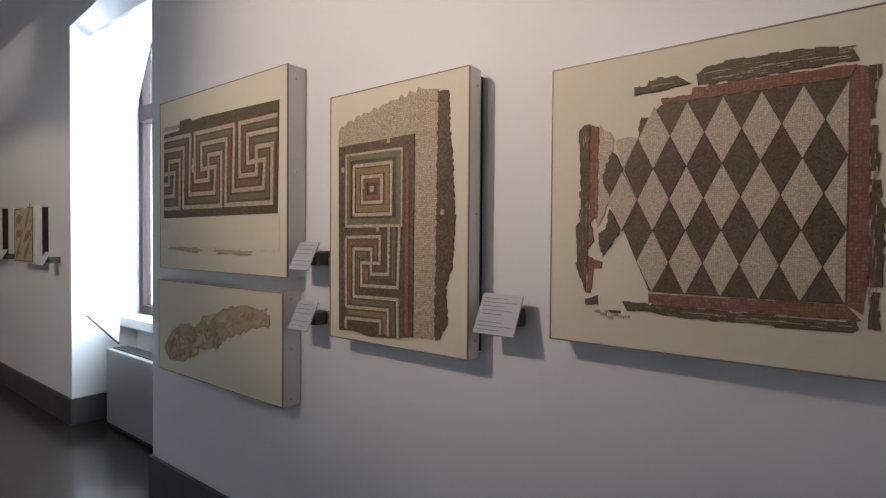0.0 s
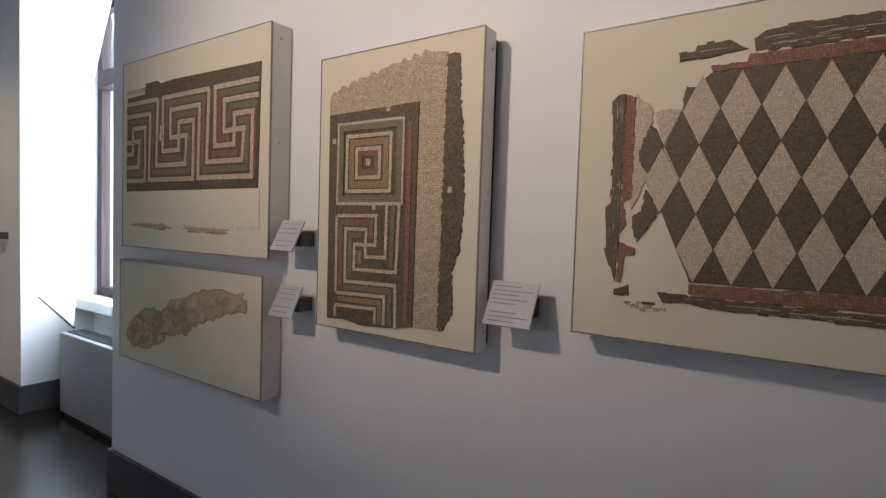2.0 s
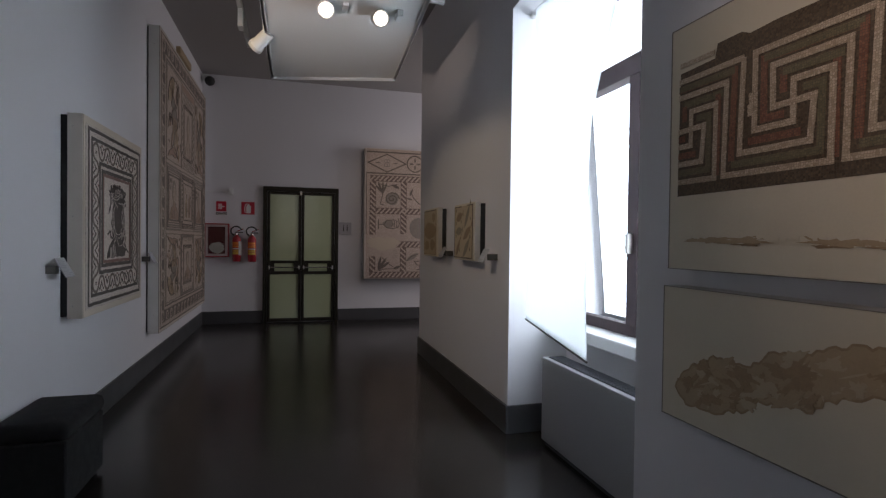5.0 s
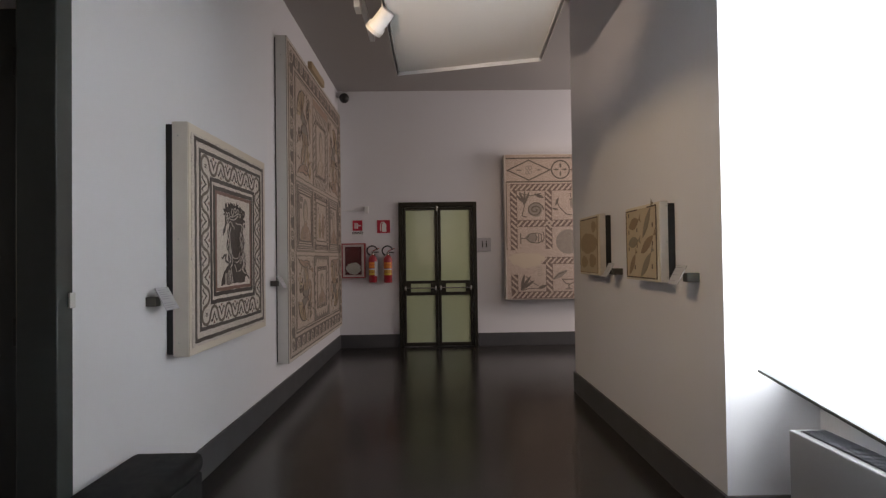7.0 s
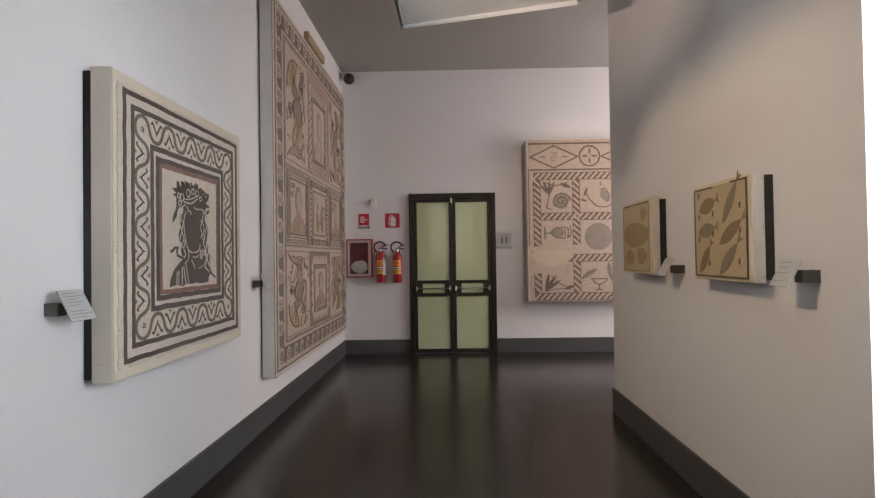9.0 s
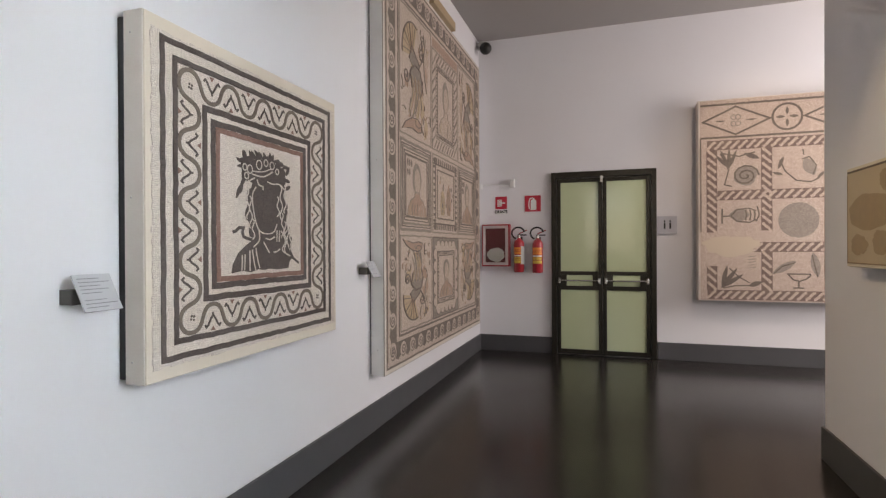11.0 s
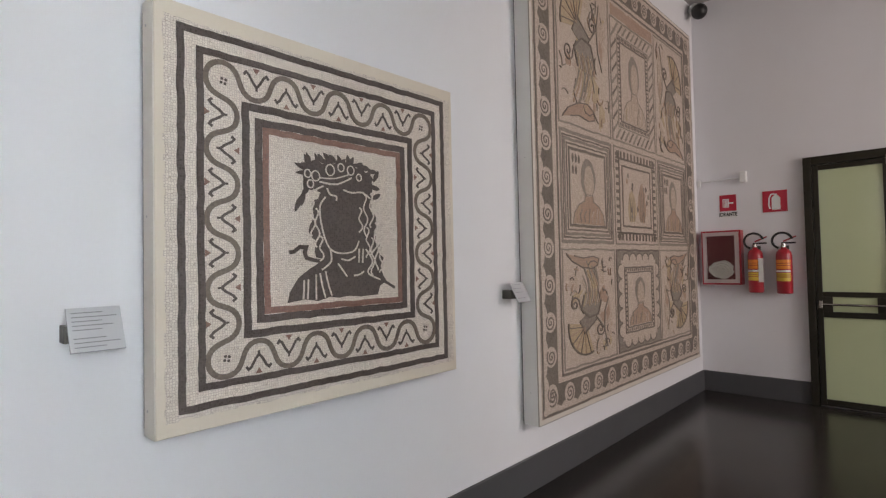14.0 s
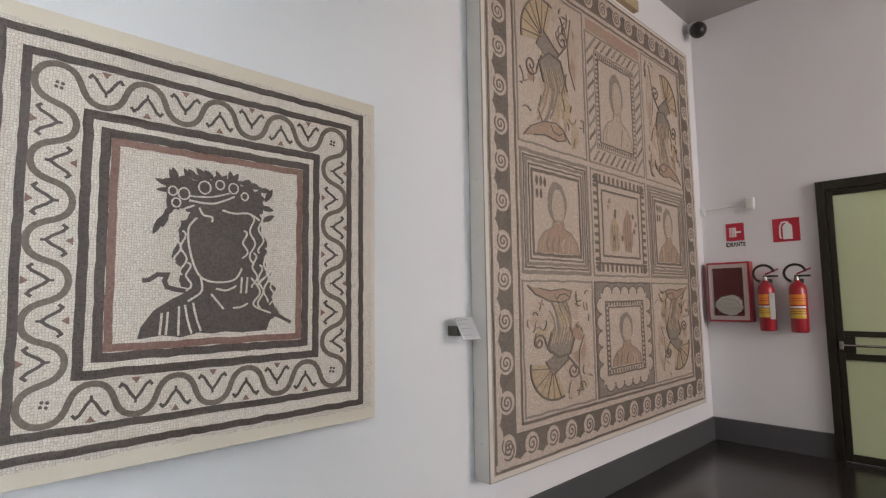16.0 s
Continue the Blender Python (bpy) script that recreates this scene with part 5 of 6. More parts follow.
rope(fm, (0.09, 1.69), (1.79, 1.69))
rope(fm, (0.09, 0.07), (1.79, 0.07))
rope(fm, (0.19, 1.145), (1.70, 1.145))
rope(fm, (0.46, 0.585), (1.70, 0.585))
rope(fm, (0.135, 0.745), (0.135, 1.64))
rope(fm, (0.135, 0.12), (0.135, 0.38))
rope(fm, (0.66, 0.76), (0.66, 1.64))
rope(fm, (0.66, 0.12), (0.66, 0.535))
rope(fm, (1.23, 0.12), (1.23, 1.64))
rope(fm, (1.75, 0.12), (1.75, 1.64))
rng = random.Random(31)
disc = [(0.95 + 0.185 * math.cos(a / 32 * 6.283), 0.865 + 0.185 * math.sin(a / 32 * 6.283)) for a in range(32)]
part("dark_disc", flat(disc, Z1, Z1 + L * 0.6), B_GREY, fm, "plain dark grey disc")
part("lost_patch", flat(blob(0.32, 0.60, 0.27, 0.11, 0.18, rng), Z1, Z1 + L * 1.2), PATCH, fm, "smooth filled patch")
def motif_lens(x, y, ln, wd, an, mat=B_DARK, z=0.6):
    part("motif", flat(lens(x, y, ln, wd, an), Z1, Z1 + L * z), mat, fm)


def motif_line(pts, wd=0.014, mat=B_DARK):
    part("motif_line", band(pts, wd, Z1, Z1 + L * 0.8), mat, fm)


# fan of leaves with a coiled rosette
for an in (0.2, 0.55, 0.95, 1.3):
    motif_lens(0.30 + 0.13 * math.cos(2.5 - an) * 0.8, 1.46 + 0.13 * math.sin(2.5 - an) * 0.6, 0.22, 0.035, 2.5 - an)
motif_line([(0.22, 1.60), (0.30, 1.42), (0.26, 1.26), (0.33, 1.24)])
motif_line([(0.24, 1.60), (0.40, 1.56), (0.55, 1.60)])
motif_lens(0.52, 1.56, 0.16, 0.05, -0.4)
motif_lens(0.46, 1.35, 0.24, 0.22, 0.4, B_GREY, 0.4)
motif_line([(0.46 + (0.13 - 0.0045 * q) * math.cos(q * 0.55), 1.35 + (0.12 - 0.0045 * q) * math.sin(q * 0.55)) for q in range(26)], 0.017)
# curved stem with a rounded leaf
motif_line([(0.78, 1.50), (0.83, 1.38), (0.93, 1.28), (1.06, 1.26), (1.14, 1.30)])
motif_lens(0.79, 1.47, 0.14, 0.035, 1.2)
motif_lens(0.76, 1.36, 0.10, 0.03, -0.3)
motif_lens(1.05, 1.42, 0.20, 0.12, -1.1, B_GREY)
motif_line([(0.98, 1.50), (1.05, 1.52), (1.11, 1.43), (1.08, 1.33)], 0.012)
motif_line([(1.00, 1.54), (0.99, 1.60)], 0.012)
motif_lens(1.15, 1.33, 0.10, 0.03, 0.8)
# cup lying on its side
motif_line([(0.235, 1.00), (0.235, 0.84)], 0.018)
motif_line([(0.235, 0.92), (0.31, 0.92)], 0.016)
motif_lens(0.40, 0.93, 0.20, 0.14, 0.0, B_GREY)
motif_line([(0.32, 0.92), (0.38, 0.99), (0.50, 1.00), (0.56, 0.97)], 0.014)
motif_line([(0.32, 0.92), (0.38, 0.86), (0.50, 0.85), (0.56, 0.88)], 0.014)
for x in (0.46, 0.50, 0.54):
    motif_line([(x, 0.87), (x + 0.01, 0.93), (x, 0.985)], 0.014)
motif_line([(0.56, 0.86), (0.59, 0.93), (0.57, 1.02)], 0.014)
# low leaves with a bud, and a faint patch
for an, ln in ((1.35, 0.24), (0.95, 0.28), (0.6, 0.26)):
    motif_lens(0.23 + 0.12 * math.cos(an), 0.15 + 0.12 * math.sin(an), ln, 0.045, an)
motif_line([(0.24, 0.14), (0.36, 0.17), (0.52, 0.17)], 0.012)
motif_line([(0.30, 0.36), (0.40, 0.26), (0.50, 0.20)], 0.012)
motif_lens(0.55, 0.19, 0.14, 0.05, 0.35)
part("motif", flat(blob(0.52, 0.42, 0.06, 0.10, 0.3, rng), Z1, Z1 + L * 0.4), B_PALE, fm)
for q in range(5):
    motif_line([(0.48, 0.36 + 0.03 * q), (0.56, 0.37 + 0.03 * q)], 0.008, B_GREY)
# footed bowl between two leaf shapes
motif_line([(0.84, 0.30), (1.06, 0.30)], 0.014)
motif_line([(0.86, 0.29), (0.90, 0.24), (0.96, 0.225), (1.02, 0.25), (1.06, 0.29)], 0.014)
motif_line([(0.95, 0.225), (0.95, 0.165)], 0.016)
motif_line([(0.90, 0.155), (1.00, 0.155)], 0.016)
motif_lens(0.82, 0.37, 0.26, 0.075, 0.55, B_GREY)
motif_line([(0.72, 0.30), (0.80, 0.38), (0.92, 0.42)], 0.012)
motif_lens(1.10, 0.40, 0.26, 0.085, 1.75, B_GREY)
motif_line([(1.12, 0.27), (1.09, 0.40), (1.07, 0.50)], 0.012)
# forms on the part behind the pier
for y, an in ((1.42, 0.6), (0.87, 1.1), (0.32, -0.5)):
    motif_lens(1.49, y, 0.30, 0.11, an, B_GREY)
    motif_line([(1.36, y - 0.10), (1.48, y), (1.62, y + 0.10)], 0.012)

# ---- pier wall: two small mosaics ----
SD = 0.095
sm = mount("small_mosaic", on_north(-5.12, NORTH_W, 1.205), 0.54, 0.475, SD, 0.045, "small tan stone panel with six faded leaf-like shapes", side=STONE_SIDE, face=PLASTER, group="small mosaics")
part("stone_ground", flat(rect(0.02, 0.02, 0.50, 0.455), SD, SD + L), S_BASE, sm)
part("frame_line", band([(0.02, 0.455), (0.022, 0.02), (0.50, 0.02), (0.50, 0.455), (0.37, 0.455)], 0.009, SD + L, SD + 1.6 * L), T_DARK, sm)
part("frame_line", band([(0.03, 0.452), (0.21, 0.452)], 0.009, SD + L, SD + 1.6 * L), T_DARK, sm)
for x, y, ln, wd, an, mat in ((0.15, 0.365, 0.17, 0.075, 0.25, S_FISH), (0.36, 0.36, 0.22, 0.055, 0.95, S_GREY), (0.14, 0.245, 0.17, 0.07, 0.12, S_GREY), (0.36, 0.225, 0.22, 0.065, 0.5, S_FISH), (0.12, 0.10, 0.17, 0.055, 0.9, S_FISH), (0.34, 0.10, 0.22, 0.06, 0.75, S_GREY)):
    part("motif", flat(lens(x, y, ln, wd, an, tail=0.22), SD + L, SD + 1.6 * L), mat, sm)
for x, y in ((0.06, 0.41), (0.06, 0.30), (0.2, 0.31), (0.44, 0.33), (0.06, 0.19), (0.2, 0.21), (0.44, 0.22), (0.16, 0.07), (0.43, 0.08)):
    part("fleck", flat(rect(x, y, x + 0.012, y + 0.026), SD + L, SD + 1.5 * L), T_DARK, sm)
sm1 = mount("small_mosaic", on_north(-6.26, NORTH_W, 1.205), 0.56, 0.495, SD, 0.045, "small tan stone panel with blurred brown bands", side=STONE_SIDE, face=PLASTER, group="small mosaics")
part("stone_ground", flat(rect(0.02, 0.02, 0.52, 0.475), SD, SD + L), S_BASE, sm1)
part("frame_line", band([(0.02, 0.472), (0.515, 0.472)], 0.010, SD + L, SD + 1.6 * L), T_DARK, sm1)
part("frame_line", band([(0.02, 0.46), (0.02, 0.02), (0.515, 0.02), (0.515, 0.46)], 0.006, SD + L, SD + 1.6 * L), S_FISH, sm1)
rng = random.Random(4)
part("brown_band", flat(blob(0.27, 0.265, 0.235, 0.085, 0.08, rng), SD + L, SD + 1.5 * L), S_FAINT, sm1)
part("brown_patch", flat(blob(0.42, 0.40, 0.06, 0.045, 0.15, rng), SD + L, SD + 1.5 * L), S_FAINT, sm1)
part("brown_patch", flat(blob(0.15, 0.11, 0.09, 0.05, 0.15, rng), SD + L, SD + 1.5 * L), S_FAINT, sm1)
part("brown_patch", flat(blob(0.38, 0.12, 0.09, 0.055, 0.15, rng), SD + L, SD + 1.5 * L), S_FAINT, sm1)

# ---- text plates ----
label_plate(on_north(-1.066, NORTH, 1.350), 0.112, 0.115, 5, 0.080, 0.020)
label_plate(on_north(-1.070, NORTH, 1.125), 0.112, 0.115, 5, 0.080, 0.020)
label_plate(on_north(-0.218, NORTH, 1.208), 0.130, 0.120, 8, 0.078, 0.020)
label_plate(on_south(-4.325, SOUTH, 1.162), 0.13, 0.13, 8, 0.075, -0.045)
label_plate(on_south(-6.335, SOUTH, 1.155), 0.12, 0.12, 4, 0.085, -0.03)
label_plate(on_north(-4.38, NORTH_W, 1.245), 0.115, 0.115, 4, 0.09, 0.04)
label_plate(on_north(-5.52, NORTH_W, 1.245), 0.115, 0.115, 4, 0.09, 0.04)

# ---- end wall: double door and safety things ----
door = thing("double_door", on_far(FAR, -0.082, 0.0), "dark bronze double door with yellow-green frosted glass panes", "door")
DW, DH = 1.20, 2.22
for x0, y0, x1, y1 in ((0, 0, 0.06, DH), (DW - 0.06, 0, DW, DH), (0.06, DH - 0.075, DW - 0.06, DH)):
    part("door_frame", boxed(x0, y0, 0, x1, y1, 0.045, bevel=0.004), BRONZE, door)
for x0 in (0.065, DW / 2 + 0.002):
    x1 = x0 + DW / 2 - 0.067
    leaf = part("leaf", boxed(x0, 0.012, 0.004, x0 + 0.045, DH - 0.08, 0.034, bevel=0.003), BRONZE, door, "door leaf with glass panes")
    part("stile", boxed(x1 - 0.045, 0.012, 0.004, x1, DH - 0.08, 0.034, bevel=0.003), BRONZE, leaf)
    for v0, v1 in ((0.012, 0.070), (0.790, 0.840), (0.970, 1.015), (DH - 0.125, DH - 0.08)):
        part("rail", boxed(x0 + 0.045, v0, 0.005, x1 - 0.045, v1, 0.033, bevel=0.003), BRONZE, leaf)
    for v0, v1 in ((0.070, 0.790), (1.015, DH - 0.125)):
        part("pane", boxed(x0 + 0.045, v0, 0.012, x1 - 0.045, v1, 0.018), GREEN_GLASS, leaf)
    part("rail", boxed(x0 + 0.045, 0.840, 0.006, x0 + 0.115, 0.970, 0.032), BRONZE, leaf)
    part("rail", boxed(x1 - 0.115, 0.840, 0.006, x1 - 0.045, 0.970, 0.032), BRONZE, leaf)
    part("pane", boxed(x0 + 0.115, 0.840, 0.012, x1 - 0.115, 0.970, 0.018), GREEN_GLASS, leaf)
    bar = part("push_bar", cyl(bmesh.new(), 0.010, 0.010, (x0 + 0.03, 0.905, 0.075), (x1 - 0.03, 0.905, 0.075), 14), CHROME, leaf, "chrome push bar")
    for x in (x0 + 0.035, x1 - 0.035):
        part("bar_mount", boxed(x - 0.014, 0.870, 0.034, x + 0.014, 0.940, 0.09, bevel=0.004), CHROME, bar)
part("door_closer", boxed(DW / 2 - 0.025, DH - 0.14, 0.046, DW / 2 + 0.005, DH - 0.06, 0.065, bevel=0.004), CHROME, door)

hyd = thing("hydrant_cabinet", on_far(FAR, -0.945, 1.07), "red-framed wall hydrant cabinet with a rolled white hose", "hydrant")
part("body", boxed(0, 0, 0, 0.355, 0.53, 0.10, bevel=0.004), RED, hyd)
part("inside", boxed(0.05, 0.05, 0.1005, 0.305, 0.48, 0.103), surface("dark_red_inside", (0.13, 0.018, 0.02), 0.5, vary=0.3, scale=8), hyd)
part("door_frame", band(rect(0.035, 0.035, 0.32, 0.495), 0.035, 0.1005, 0.112, True), surface("pale_aluminium_frame", (0.55, 0.46, 0.45), 0.35, 0.4), hyd)
hose = part("hose", flat(blob(0.182, 0.148, 0.108, 0.088, 0.10, random.Random(6), 40), 0.104, 0.122), HOSE, hyd, "rolled white canvas hose")
for q in range(3):
    part("fold", tube(bmesh.new(), [(0.182 + (0.095 - 0.028 * q) * math.cos(radians(w)), 0.135 + (0.078 - 0.022 * q) * math.sin(radians(w)), 0.123) for w in range(10, 175, 15)], 0.008), HOSE, hose)
part("nozzle", boxed(0.19, 0.115, 0.124, 0.295, 0.14, 0.136, bevel=0.005), HOSE, hyd)
gl, n, l, b = nodes("cabinet_glass")
b.inputs["Transmission Weight"].default_value, b.inputs["Roughness"].default_value, b.inputs["IOR"].default_value = 1.0, 0.03, 1.3
p = part("pane", boxed(0.053, 0.053, 0.138, 0.302, 0.477, 0.141), gl, hyd)
p.visible_shadow = False


def extinguisher(m, label):
    t = thing("fire_extinguisher", m, label, "extinguisher", "fire extinguishers")
    body = lathe(bmesh.new(), ((0.01, 0), (0.056, 0.0), (0.064, 0.012), (0.064, 0.345), (0.058, 0.38), (0.04, 0.403), (0.022, 0.412), (0.020, 0.43)), 28)
    bmesh.ops.transform(body, matrix=pose(0, 0, 0.085, -90, 0, 0), verts=body.verts)
    for f_ in body.faces:
        f_.smooth = True
    part("body", body, RED, t)
    for v0, v1, mat, s in ((0.225, 0.31, ORANGE, 0.0654), (0.115, 0.19, YELLOW, 0.0654), (0.198, 0.214, WHITE, 0.0656), (0.150, 0.156, RED, 0.0660), (0.168, 0.173, RED, 0.0660), (0.255, 0.260, RED, 0.0660), (0.275, 0.280, RED, 0.0660)):
        bm = bmesh.new()
        ring = [[bm.verts.new((s * math.sin(a), v, 0.085 + s * math.cos(a))) for a in [radians(-62 + 11 * i) for i in range(12)]] for v in (v0, v1)]
        for i in range(11):
            bm.faces.new((ring[0][i], ring[0][i + 1], ring[1][i + 1], ring[1][i]))
        lab = part("sticker", bm, mat, t)
        sdm = lab.modifiers.new("thickness", "SOLIDIFY")
        sdm.thickness = 0.001
    part("neck", cyl(bmesh.new(), 0.022, 0.018, (0, 0.425, 0.085), (0, 0.46, 0.085), 16), CHROME, t)
    part("lever", boxed(-0.015, 0.455, 0.07, 0.095, 0.47, 0.10, bevel=0.003), BLACK, t)
    bm = boxed(0, -0.006, -0.014, 0.11, 0.006, 0.014, bevel=0.003)
    bmesh.ops.transform(bm, matrix=pose(0.0, 0.478, 0.085, 0, 0, 24), verts=bm.verts)
    part("handle", bm, RED, t)
    pts = [(-0.005 + 0.078 * math.cos(radians(a)), 0.485 + 0.072 * math.sin(radians(a)), 0.115) for a in range(10, 250, 14)]
    part("hose", tube(bmesh.new(), pts, 0.0105), RUBBER, t, "curved black rubber hose")
    part("wall_hook", boxed(-0.03, 0.37, 0, 0.03, 0.44, 0.02), BRACKET, t)
    return t


e1 = extinguisher(on_far(FAR, -0.475, 1.0), "red fire extinguisher with orange and yellow stickers and a tag")
part("tag", boxed(0.035, 0.10, 0.142, 0.075, 0.32, 0.146, bevel=0.001), WHITE, e1, "white paper inspection tag")
e2 = extinguisher(on_far(FAR, -0.245, 0.995), "red fire extinguisher with orange and yellow stickers")


def text_mesh(body, size, m, mat, name, parent):
    cu = bpy.data.curves.new(name, "FONT")
    cu.offset = 0.0015
    cu.body, cu.size, cu.extrude, cu.align_x, cu.align_y = body, size, 0.0006, "CENTER", "CENTER"
    tmp = bpy.data.objects.new("tmp_text", cu)
    me = bpy.data.meshes.new_from_object(tmp)
    bpy.data.objects.remove(tmp)
    me.transform(m)
    me.materials.clear()
    me.materials.append(mat)
    ob = new(name, me)
    ob.parent = parent
    return ob


hs = thing("hydrant_sign", on_far(FAR, -0.79, 1.73), "red square hydrant sign with black lettering below", "sign")
part("board", boxed(0, 0.065, 0, 0.15, 0.225, 0.004, bevel=0.001), REDSIGN, hs)
part("white_mark", flat(rect(0.028, 0.10, 0.085, 0.185), 0.004, 0.0055), WHITE, hs)
part("white_mark", flat(rect(0.085, 0.135, 0.125, 0.15), 0.004, 0.0055), WHITE, hs)
for i in range(4):
    part("stripe", flat(rect(0.034 + 0.012 * i, 0.105, 0.037 + 0.012 * i, 0.18), 0.0055, 0.0065), REDSIGN, hs)
part("letter_board", boxed(0, 0.0, 0, 0.15, 0.06, 0.003), WHITE, hs)
text_mesh("IDRANTE", 0.046, pose(0.075, 0.03, 0.0036) @ Matrix.Diagonal((0.85, 1.15, 1, 1)), BLACKTX, "lettering", hs)
es = thing("extinguisher_sign", on_far(FAR, -0.415, 1.755), "red sign with a white extinguisher pictogram", "sign")
part("board", boxed(0, 0, 0, 0.20, 0.20, 0.004, bevel=0.001), REDSIGN, es)
part("pictogram", flat([(0.075, 0.02), (0.145, 0.02), (0.145, 0.13), (0.13, 0.15), (0.12, 0.155), (0.12, 0.17), (0.10, 0.17), (0.10, 0.155), (0.09, 0.15), (0.075, 0.13)], 0.004, 0.0055), WHITE, es)
part("pictogram_hose", band([(0.10, 0.17), (0.07, 0.165), (0.055, 0.13), (0.052, 0.07), (0.058, 0.03)], 0.012, 0.004, 0.0055), WHITE, es)
wc = thing("toilet_sign", on_far(FAR, 1.125, 1.455), "small grey projecting sign with two dark marks", "sign")
part("board", boxed(0, 0, 0.02, 0.21, 0.205, 0.03, bevel=0.002), surface("grey_sign_plate", (0.45, 0.44, 0.48), 0.3, vary=0.04), wc)
part("spacer", boxed(0.08, 0.08, 0, 0.13, 0.13, 0.02), METAL, wc)
for x in (0.07, 0.13):
    part("mark", flat(rect(x, 0.06, x + 0.018, 0.13), 0.0302, 0.032), BLACKTX, wc)
    part("mark", flat([(x + 0.009 + 0.010 * math.cos(a / 10 * 6.283), 0.147 + 0.010 * math.sin(a / 10 * 6.283)) for a in range(10)], 0.0302, 0.032), BLACKTX, wc)
sens = thing("wall_sensor", on_far(FAR, -0.60, 2.06), "small white wall alarm box", "sensor")
part("body", boxed(0, 0, 0, 0.065, 0.11, 0.05, bevel=0.012), WHITE, sens)
cond = thing("cable_conduit", on_far(FAR, -0.99, 2.105), "thin white cable conduit on the wall", "conduit")
part("tube", tube(bmesh.new(), [(0, 0, 0.008), (0.2, 0.004, 0.008), (0.39, 0.006, 0.008)], 0.006), WHITE, cond)
part("junction", boxed(0.0, -0.05, 0.0, 0.03, 0.02, 0.03, bevel=0.003), WHITE, cond)
cctv = thing("surveillance_camera", pose(FAR + 0.16, SOUTH + 0.13, 3.80), "small black ball camera on a white arm", "camera")
bm = bmesh.new()
bmesh.ops.create_uvsphere(bm, u_segments=24, v_segments=14, radius=0.075)
for f_ in bm.faces:
    f_.smooth = True
part("ball", bm, RUBBER, cctv)
part("collar", cyl(bmesh.new(), 0.055, 0.06, (-0.02, -0.03, 0.03), (-0.08, -0.07, 0.07), 18), HOUSING, cctv)
part("arm", boxed(-0.16, -0.13, 0.03, -0.07, -0.05, 0.11, bevel=0.01), HOUSING, cctv)
# added block that stands in for a brownish patch high on the wall
patch_block = thing("brown_patch_block", pose(-8.1, SOUTH, 3.62), "short tan block standing in for a brownish patch above the large mosaic", "batten")
part("block", boxed(-0.35, 0, 0.0, 0.35, 0.05, 0.09, bevel=0.004), surface("patch_brown", (0.42, 0.31, 0.19), 0.6, vary=0.15, scale=12), patch_block)

# ---- hanging reflector panel with track spots ----
pan = thing("reflector_panel", pose(0, 0, 0), "white suspended panel below the ceiling with a thin rim", "panel")
PZ = 2.86
PC = [(-5.77, 0.205), (-5.48, 1.29), (-3.30, 1.17), (-3.30, 0.205)]
part("sheet", flat(PC, PZ, PZ + 0.03), PANELW, pan)
bm = bmesh.new()
prism(bm, [(x, y) for x, y in PC], PZ + 0.001, PZ + 0.002)
part("backing", bm, PANELW, pan)
part("rim", band(PC, 0.022, PZ - 0.018, PZ + 0.05, True), HOUSING, pan)
for x, y in ((-5.3, 0.35), (-5.2, 1.15), (-3.5, 0.35), (-3.5, 1.05)):
    part("hanger", cyl(bmesh.new(), 0.004, 0.004, (x, y, PZ + 0.03), (x, y, TOP), 8), SCREW, pan)


def track_lamp(eye, aim, lit, label, post=0.16):
    t = thing("track_spot", look(eye, aim), label, "spotlight", "track spots")
    bm = lathe(bmesh.new(), ((0.030, 0.14), (0.045, 0.135), (0.047, 0.03), (0.055, 0.025), (0.055, -0.02), (0.048, -0.022)), 28)
    for f_ in bm.faces:
        f_.smooth = len(f_.verts) == 4
    part("housing", bm, HOUSING, t)
    part("ring", cyl(bmesh.new(), 0.0565, 0.0565, (0, 0, -0.012), (0, 0, 0.004), 28), METAL, t)
    part("lamp_face", cyl(bmesh.new(), 0.044, 0.044, (0, 0, -0.0235), (0, 0, -0.0225), 28), GLOW if lit else WHITE, t)
    inv = t.matrix_world.inverted()
    a = Vector((0, 0, 0.09))
    w = t.matrix_world @ a
    b_ = inv @ (w + Vector((0, 0, post)))
    part("stem", cyl(bmesh.new(), 0.012, 0.012, a, b_, 12), HOUSING, t)
    return t


track = thing("lighting_track", pose(0, 0, 0), "white lighting track hanging below the reflector panel", "track")
part("rail", boxed(-4.115, 0.0, 2.97, -4.08, 1.38, 3.005, bevel=0.003), HOUSING, track)
for y in (0.05, 1.33):
    part("hanger", cyl(bmesh.new(), 0.005, 0.005, (-4.098, y, 3.0), (-4.098, y, TOP), 8), SCREW, track)
track_lamp((-4.03, 0.59, 2.80), (-1.0, 0.75, 1.6), True, "lit white track spot facing along the passage")
track_lamp((-4.03, 0.935, 2.79), (-1.0, 0.9, 1.6), True, "lit white track spot facing along the passage")
track_lamp((-4.76, 0.13, 2.78), (-5.05, -0.25, 2.45), False, "white track spot turned to the wall")

for x, y, z in ((-4.075, 0.715, 2.86), (-4.075, 1.065, 2.84), (-4.80, 0.02, 2.93)):
    gear = thing("lamp_gear_box", pose(x, y, z), "small white lamp gear box under the track", "gear box", "lamp gear boxes")
    part("case", boxed(-0.05, -0.018, -0.02, 0.05, 0.018, 0.11, bevel=0.004), HOUSING, gear)
part("side_rail", boxed(-5.6, 0.0, 3.045, -3.4, 0.035, 3.08, bevel=0.003), HOUSING, track)

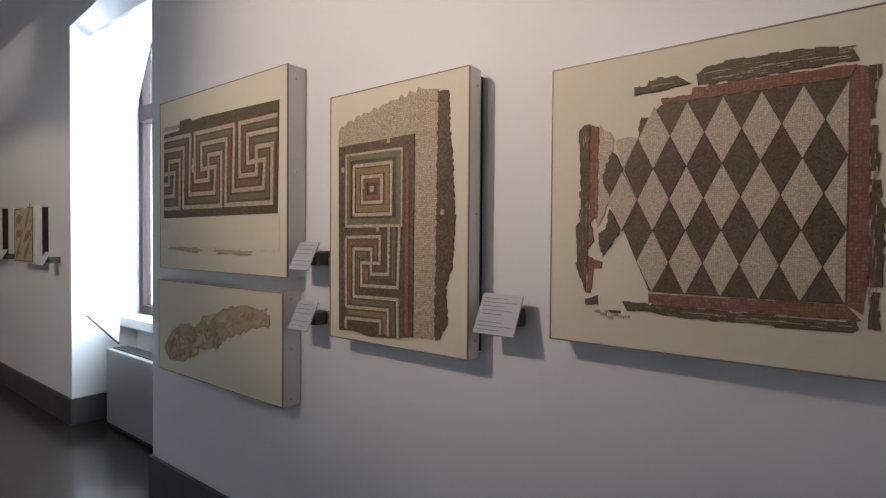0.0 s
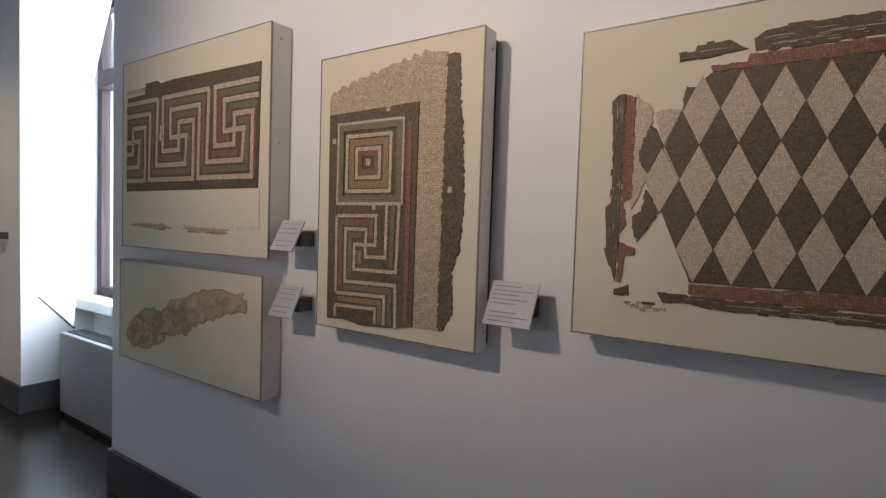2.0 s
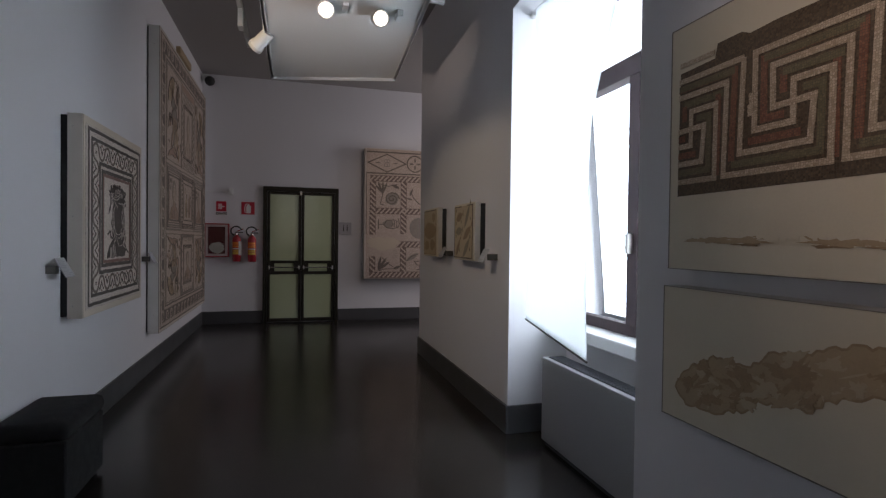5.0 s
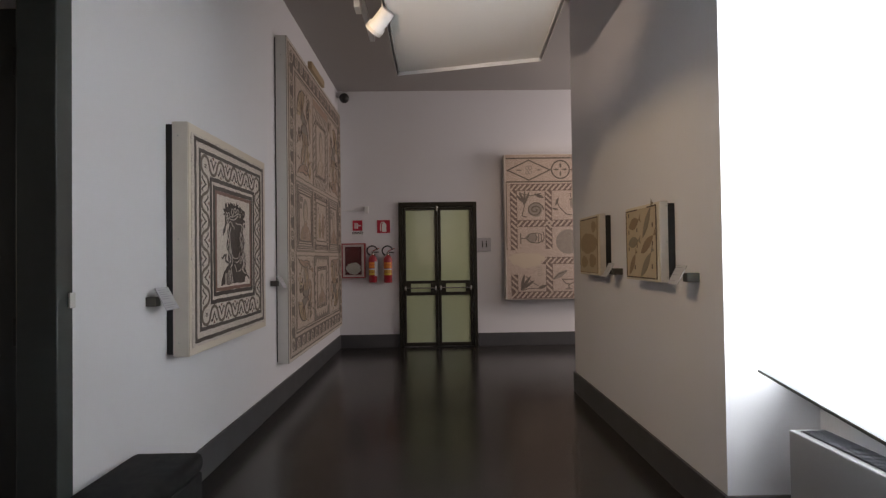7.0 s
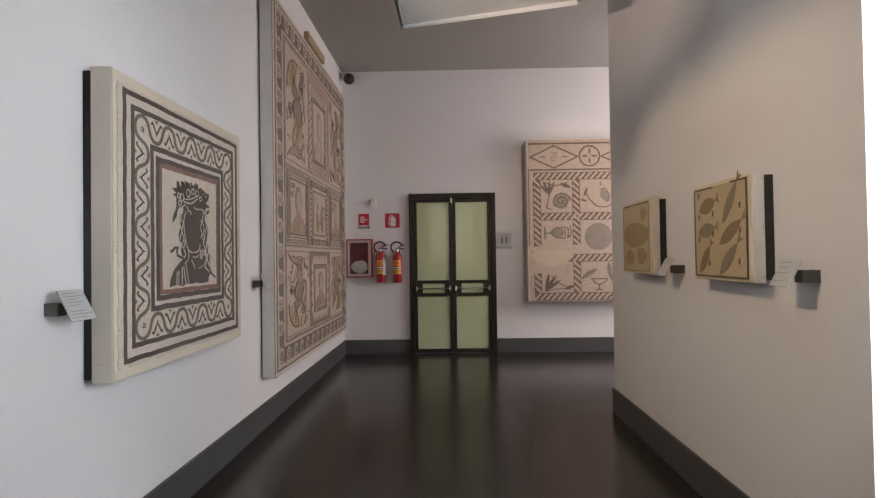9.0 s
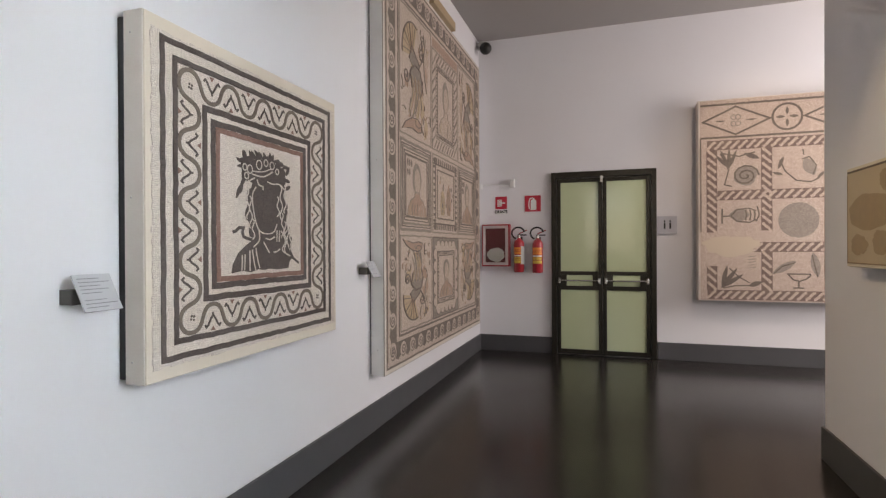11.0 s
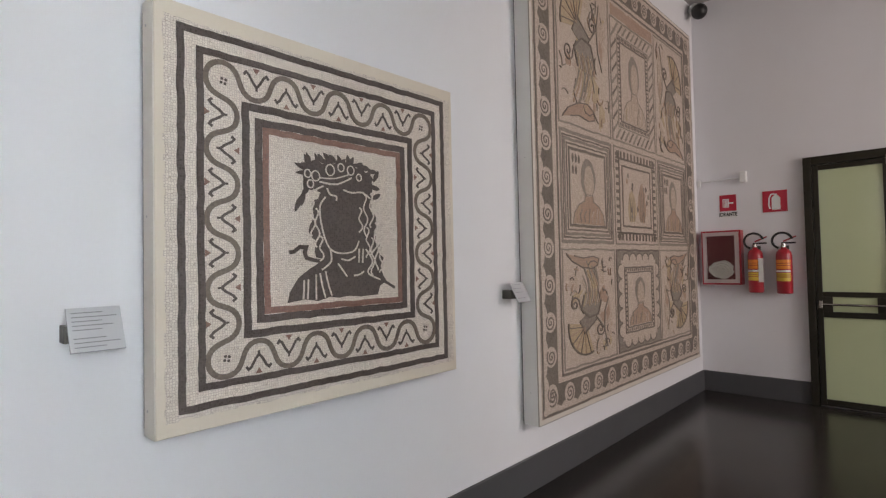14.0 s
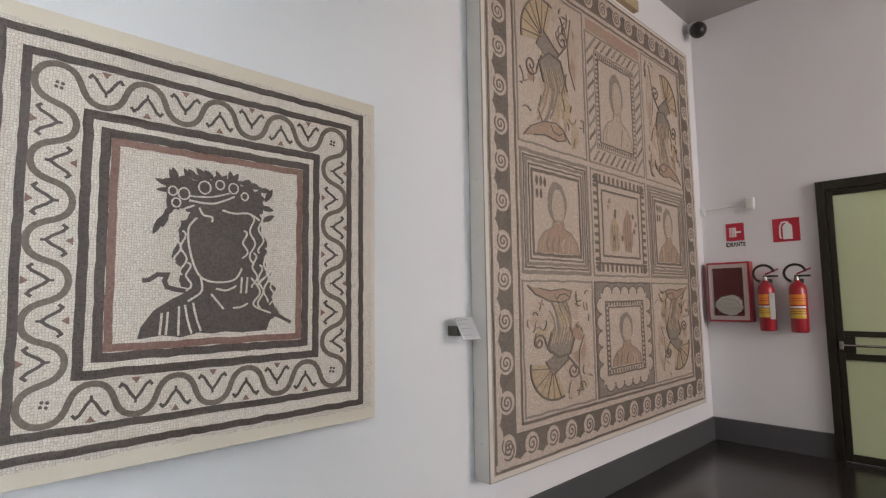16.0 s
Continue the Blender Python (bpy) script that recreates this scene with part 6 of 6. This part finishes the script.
# ---- side doorway and bench ----
jf = tagged(new("door_1"), "dark metal side door frame with an open leaf and glass transom", kind="structure")
FT = 2.42
part("door_frame", boxed(JAMB_W - 0.06, SOUTH - 0.12, 0, JAMB_W + 0.03, SOUTH + 0.035, JAMB_TOP, bevel=0.004), DARKDOOR, jf)
part("door_frame", boxed(JAMB_E - 0.03, SOUTH - 0.12, 0, JAMB_E + 0.06, SOUTH + 0.035, JAMB_TOP, bevel=0.004), DARKDOOR, jf)
part("door_frame", boxed(JAMB_W + 0.03, SOUTH - 0.12, FT, JAMB_E - 0.03, SOUTH + 0.03, FT + 0.09, bevel=0.004), DARKDOOR, jf)
part("door_frame", boxed(JAMB_W + 0.03, SOUTH - 0.12, JAMB_TOP - 0.06, JAMB_E - 0.03, SOUTH + 0.03, JAMB_TOP, bevel=0.004), DARKDOOR, jf)
p = part("pane", boxed(JAMB_W + 0.03, SOUTH - 0.05, FT + 0.09, JAMB_E - 0.03, SOUTH - 0.044, JAMB_TOP - 0.06), glass, jf)
p.visible_shadow = False
leaf = part("leaf", boxed(-3.685, SOUTH - 0.97, 0.01, -3.64, SOUTH - 0.15, FT - 0.04, bevel=0.004), DARKDOOR, jf, "dark open door leaf")
part("edge_seal", boxed(-3.682, SOUTH - 0.149, 0.02, -3.664, SOUTH - 0.138, FT - 0.06), DARKRED, leaf, "dark red edge strip")
for z in (0.25, 1.05, 2.1):
    part("hinge", boxed(-3.663, SOUTH - 0.149, z, -3.60, SOUTH - 0.121, z + 0.11, bevel=0.003), BLACK, leaf)
part("latch_plate", boxed(JAMB_W - 0.062, SOUTH + 0.036, 1.19, JAMB_W - 0.03, SOUTH + 0.045, 1.25, bevel=0.002), METAL, jf)

bench = thing("bench", pose(-3.84, -0.81, 0), "low black upholstered bench against the wall", "bench")
bm = boxed(-0.28, -0.17, 0.36, 0.26, 0.17, 0.455, bevel=0.035)
for f_ in bm.faces:
    f_.smooth = True
part("cushion", bm, FABRIC, bench, "black rounded cushion")
part("skirt", boxed(-0.27, -0.16, 0.03, 0.25, 0.16, 0.36, bevel=0.01), FABRIC, bench)
for x in (-0.23, 0.21):
    for y in (-0.12, 0.12):
        part("foot", cyl(bmesh.new(), 0.018, 0.022, (x, y, 0), (x, y, 0.03), 14), BLACK, bench)
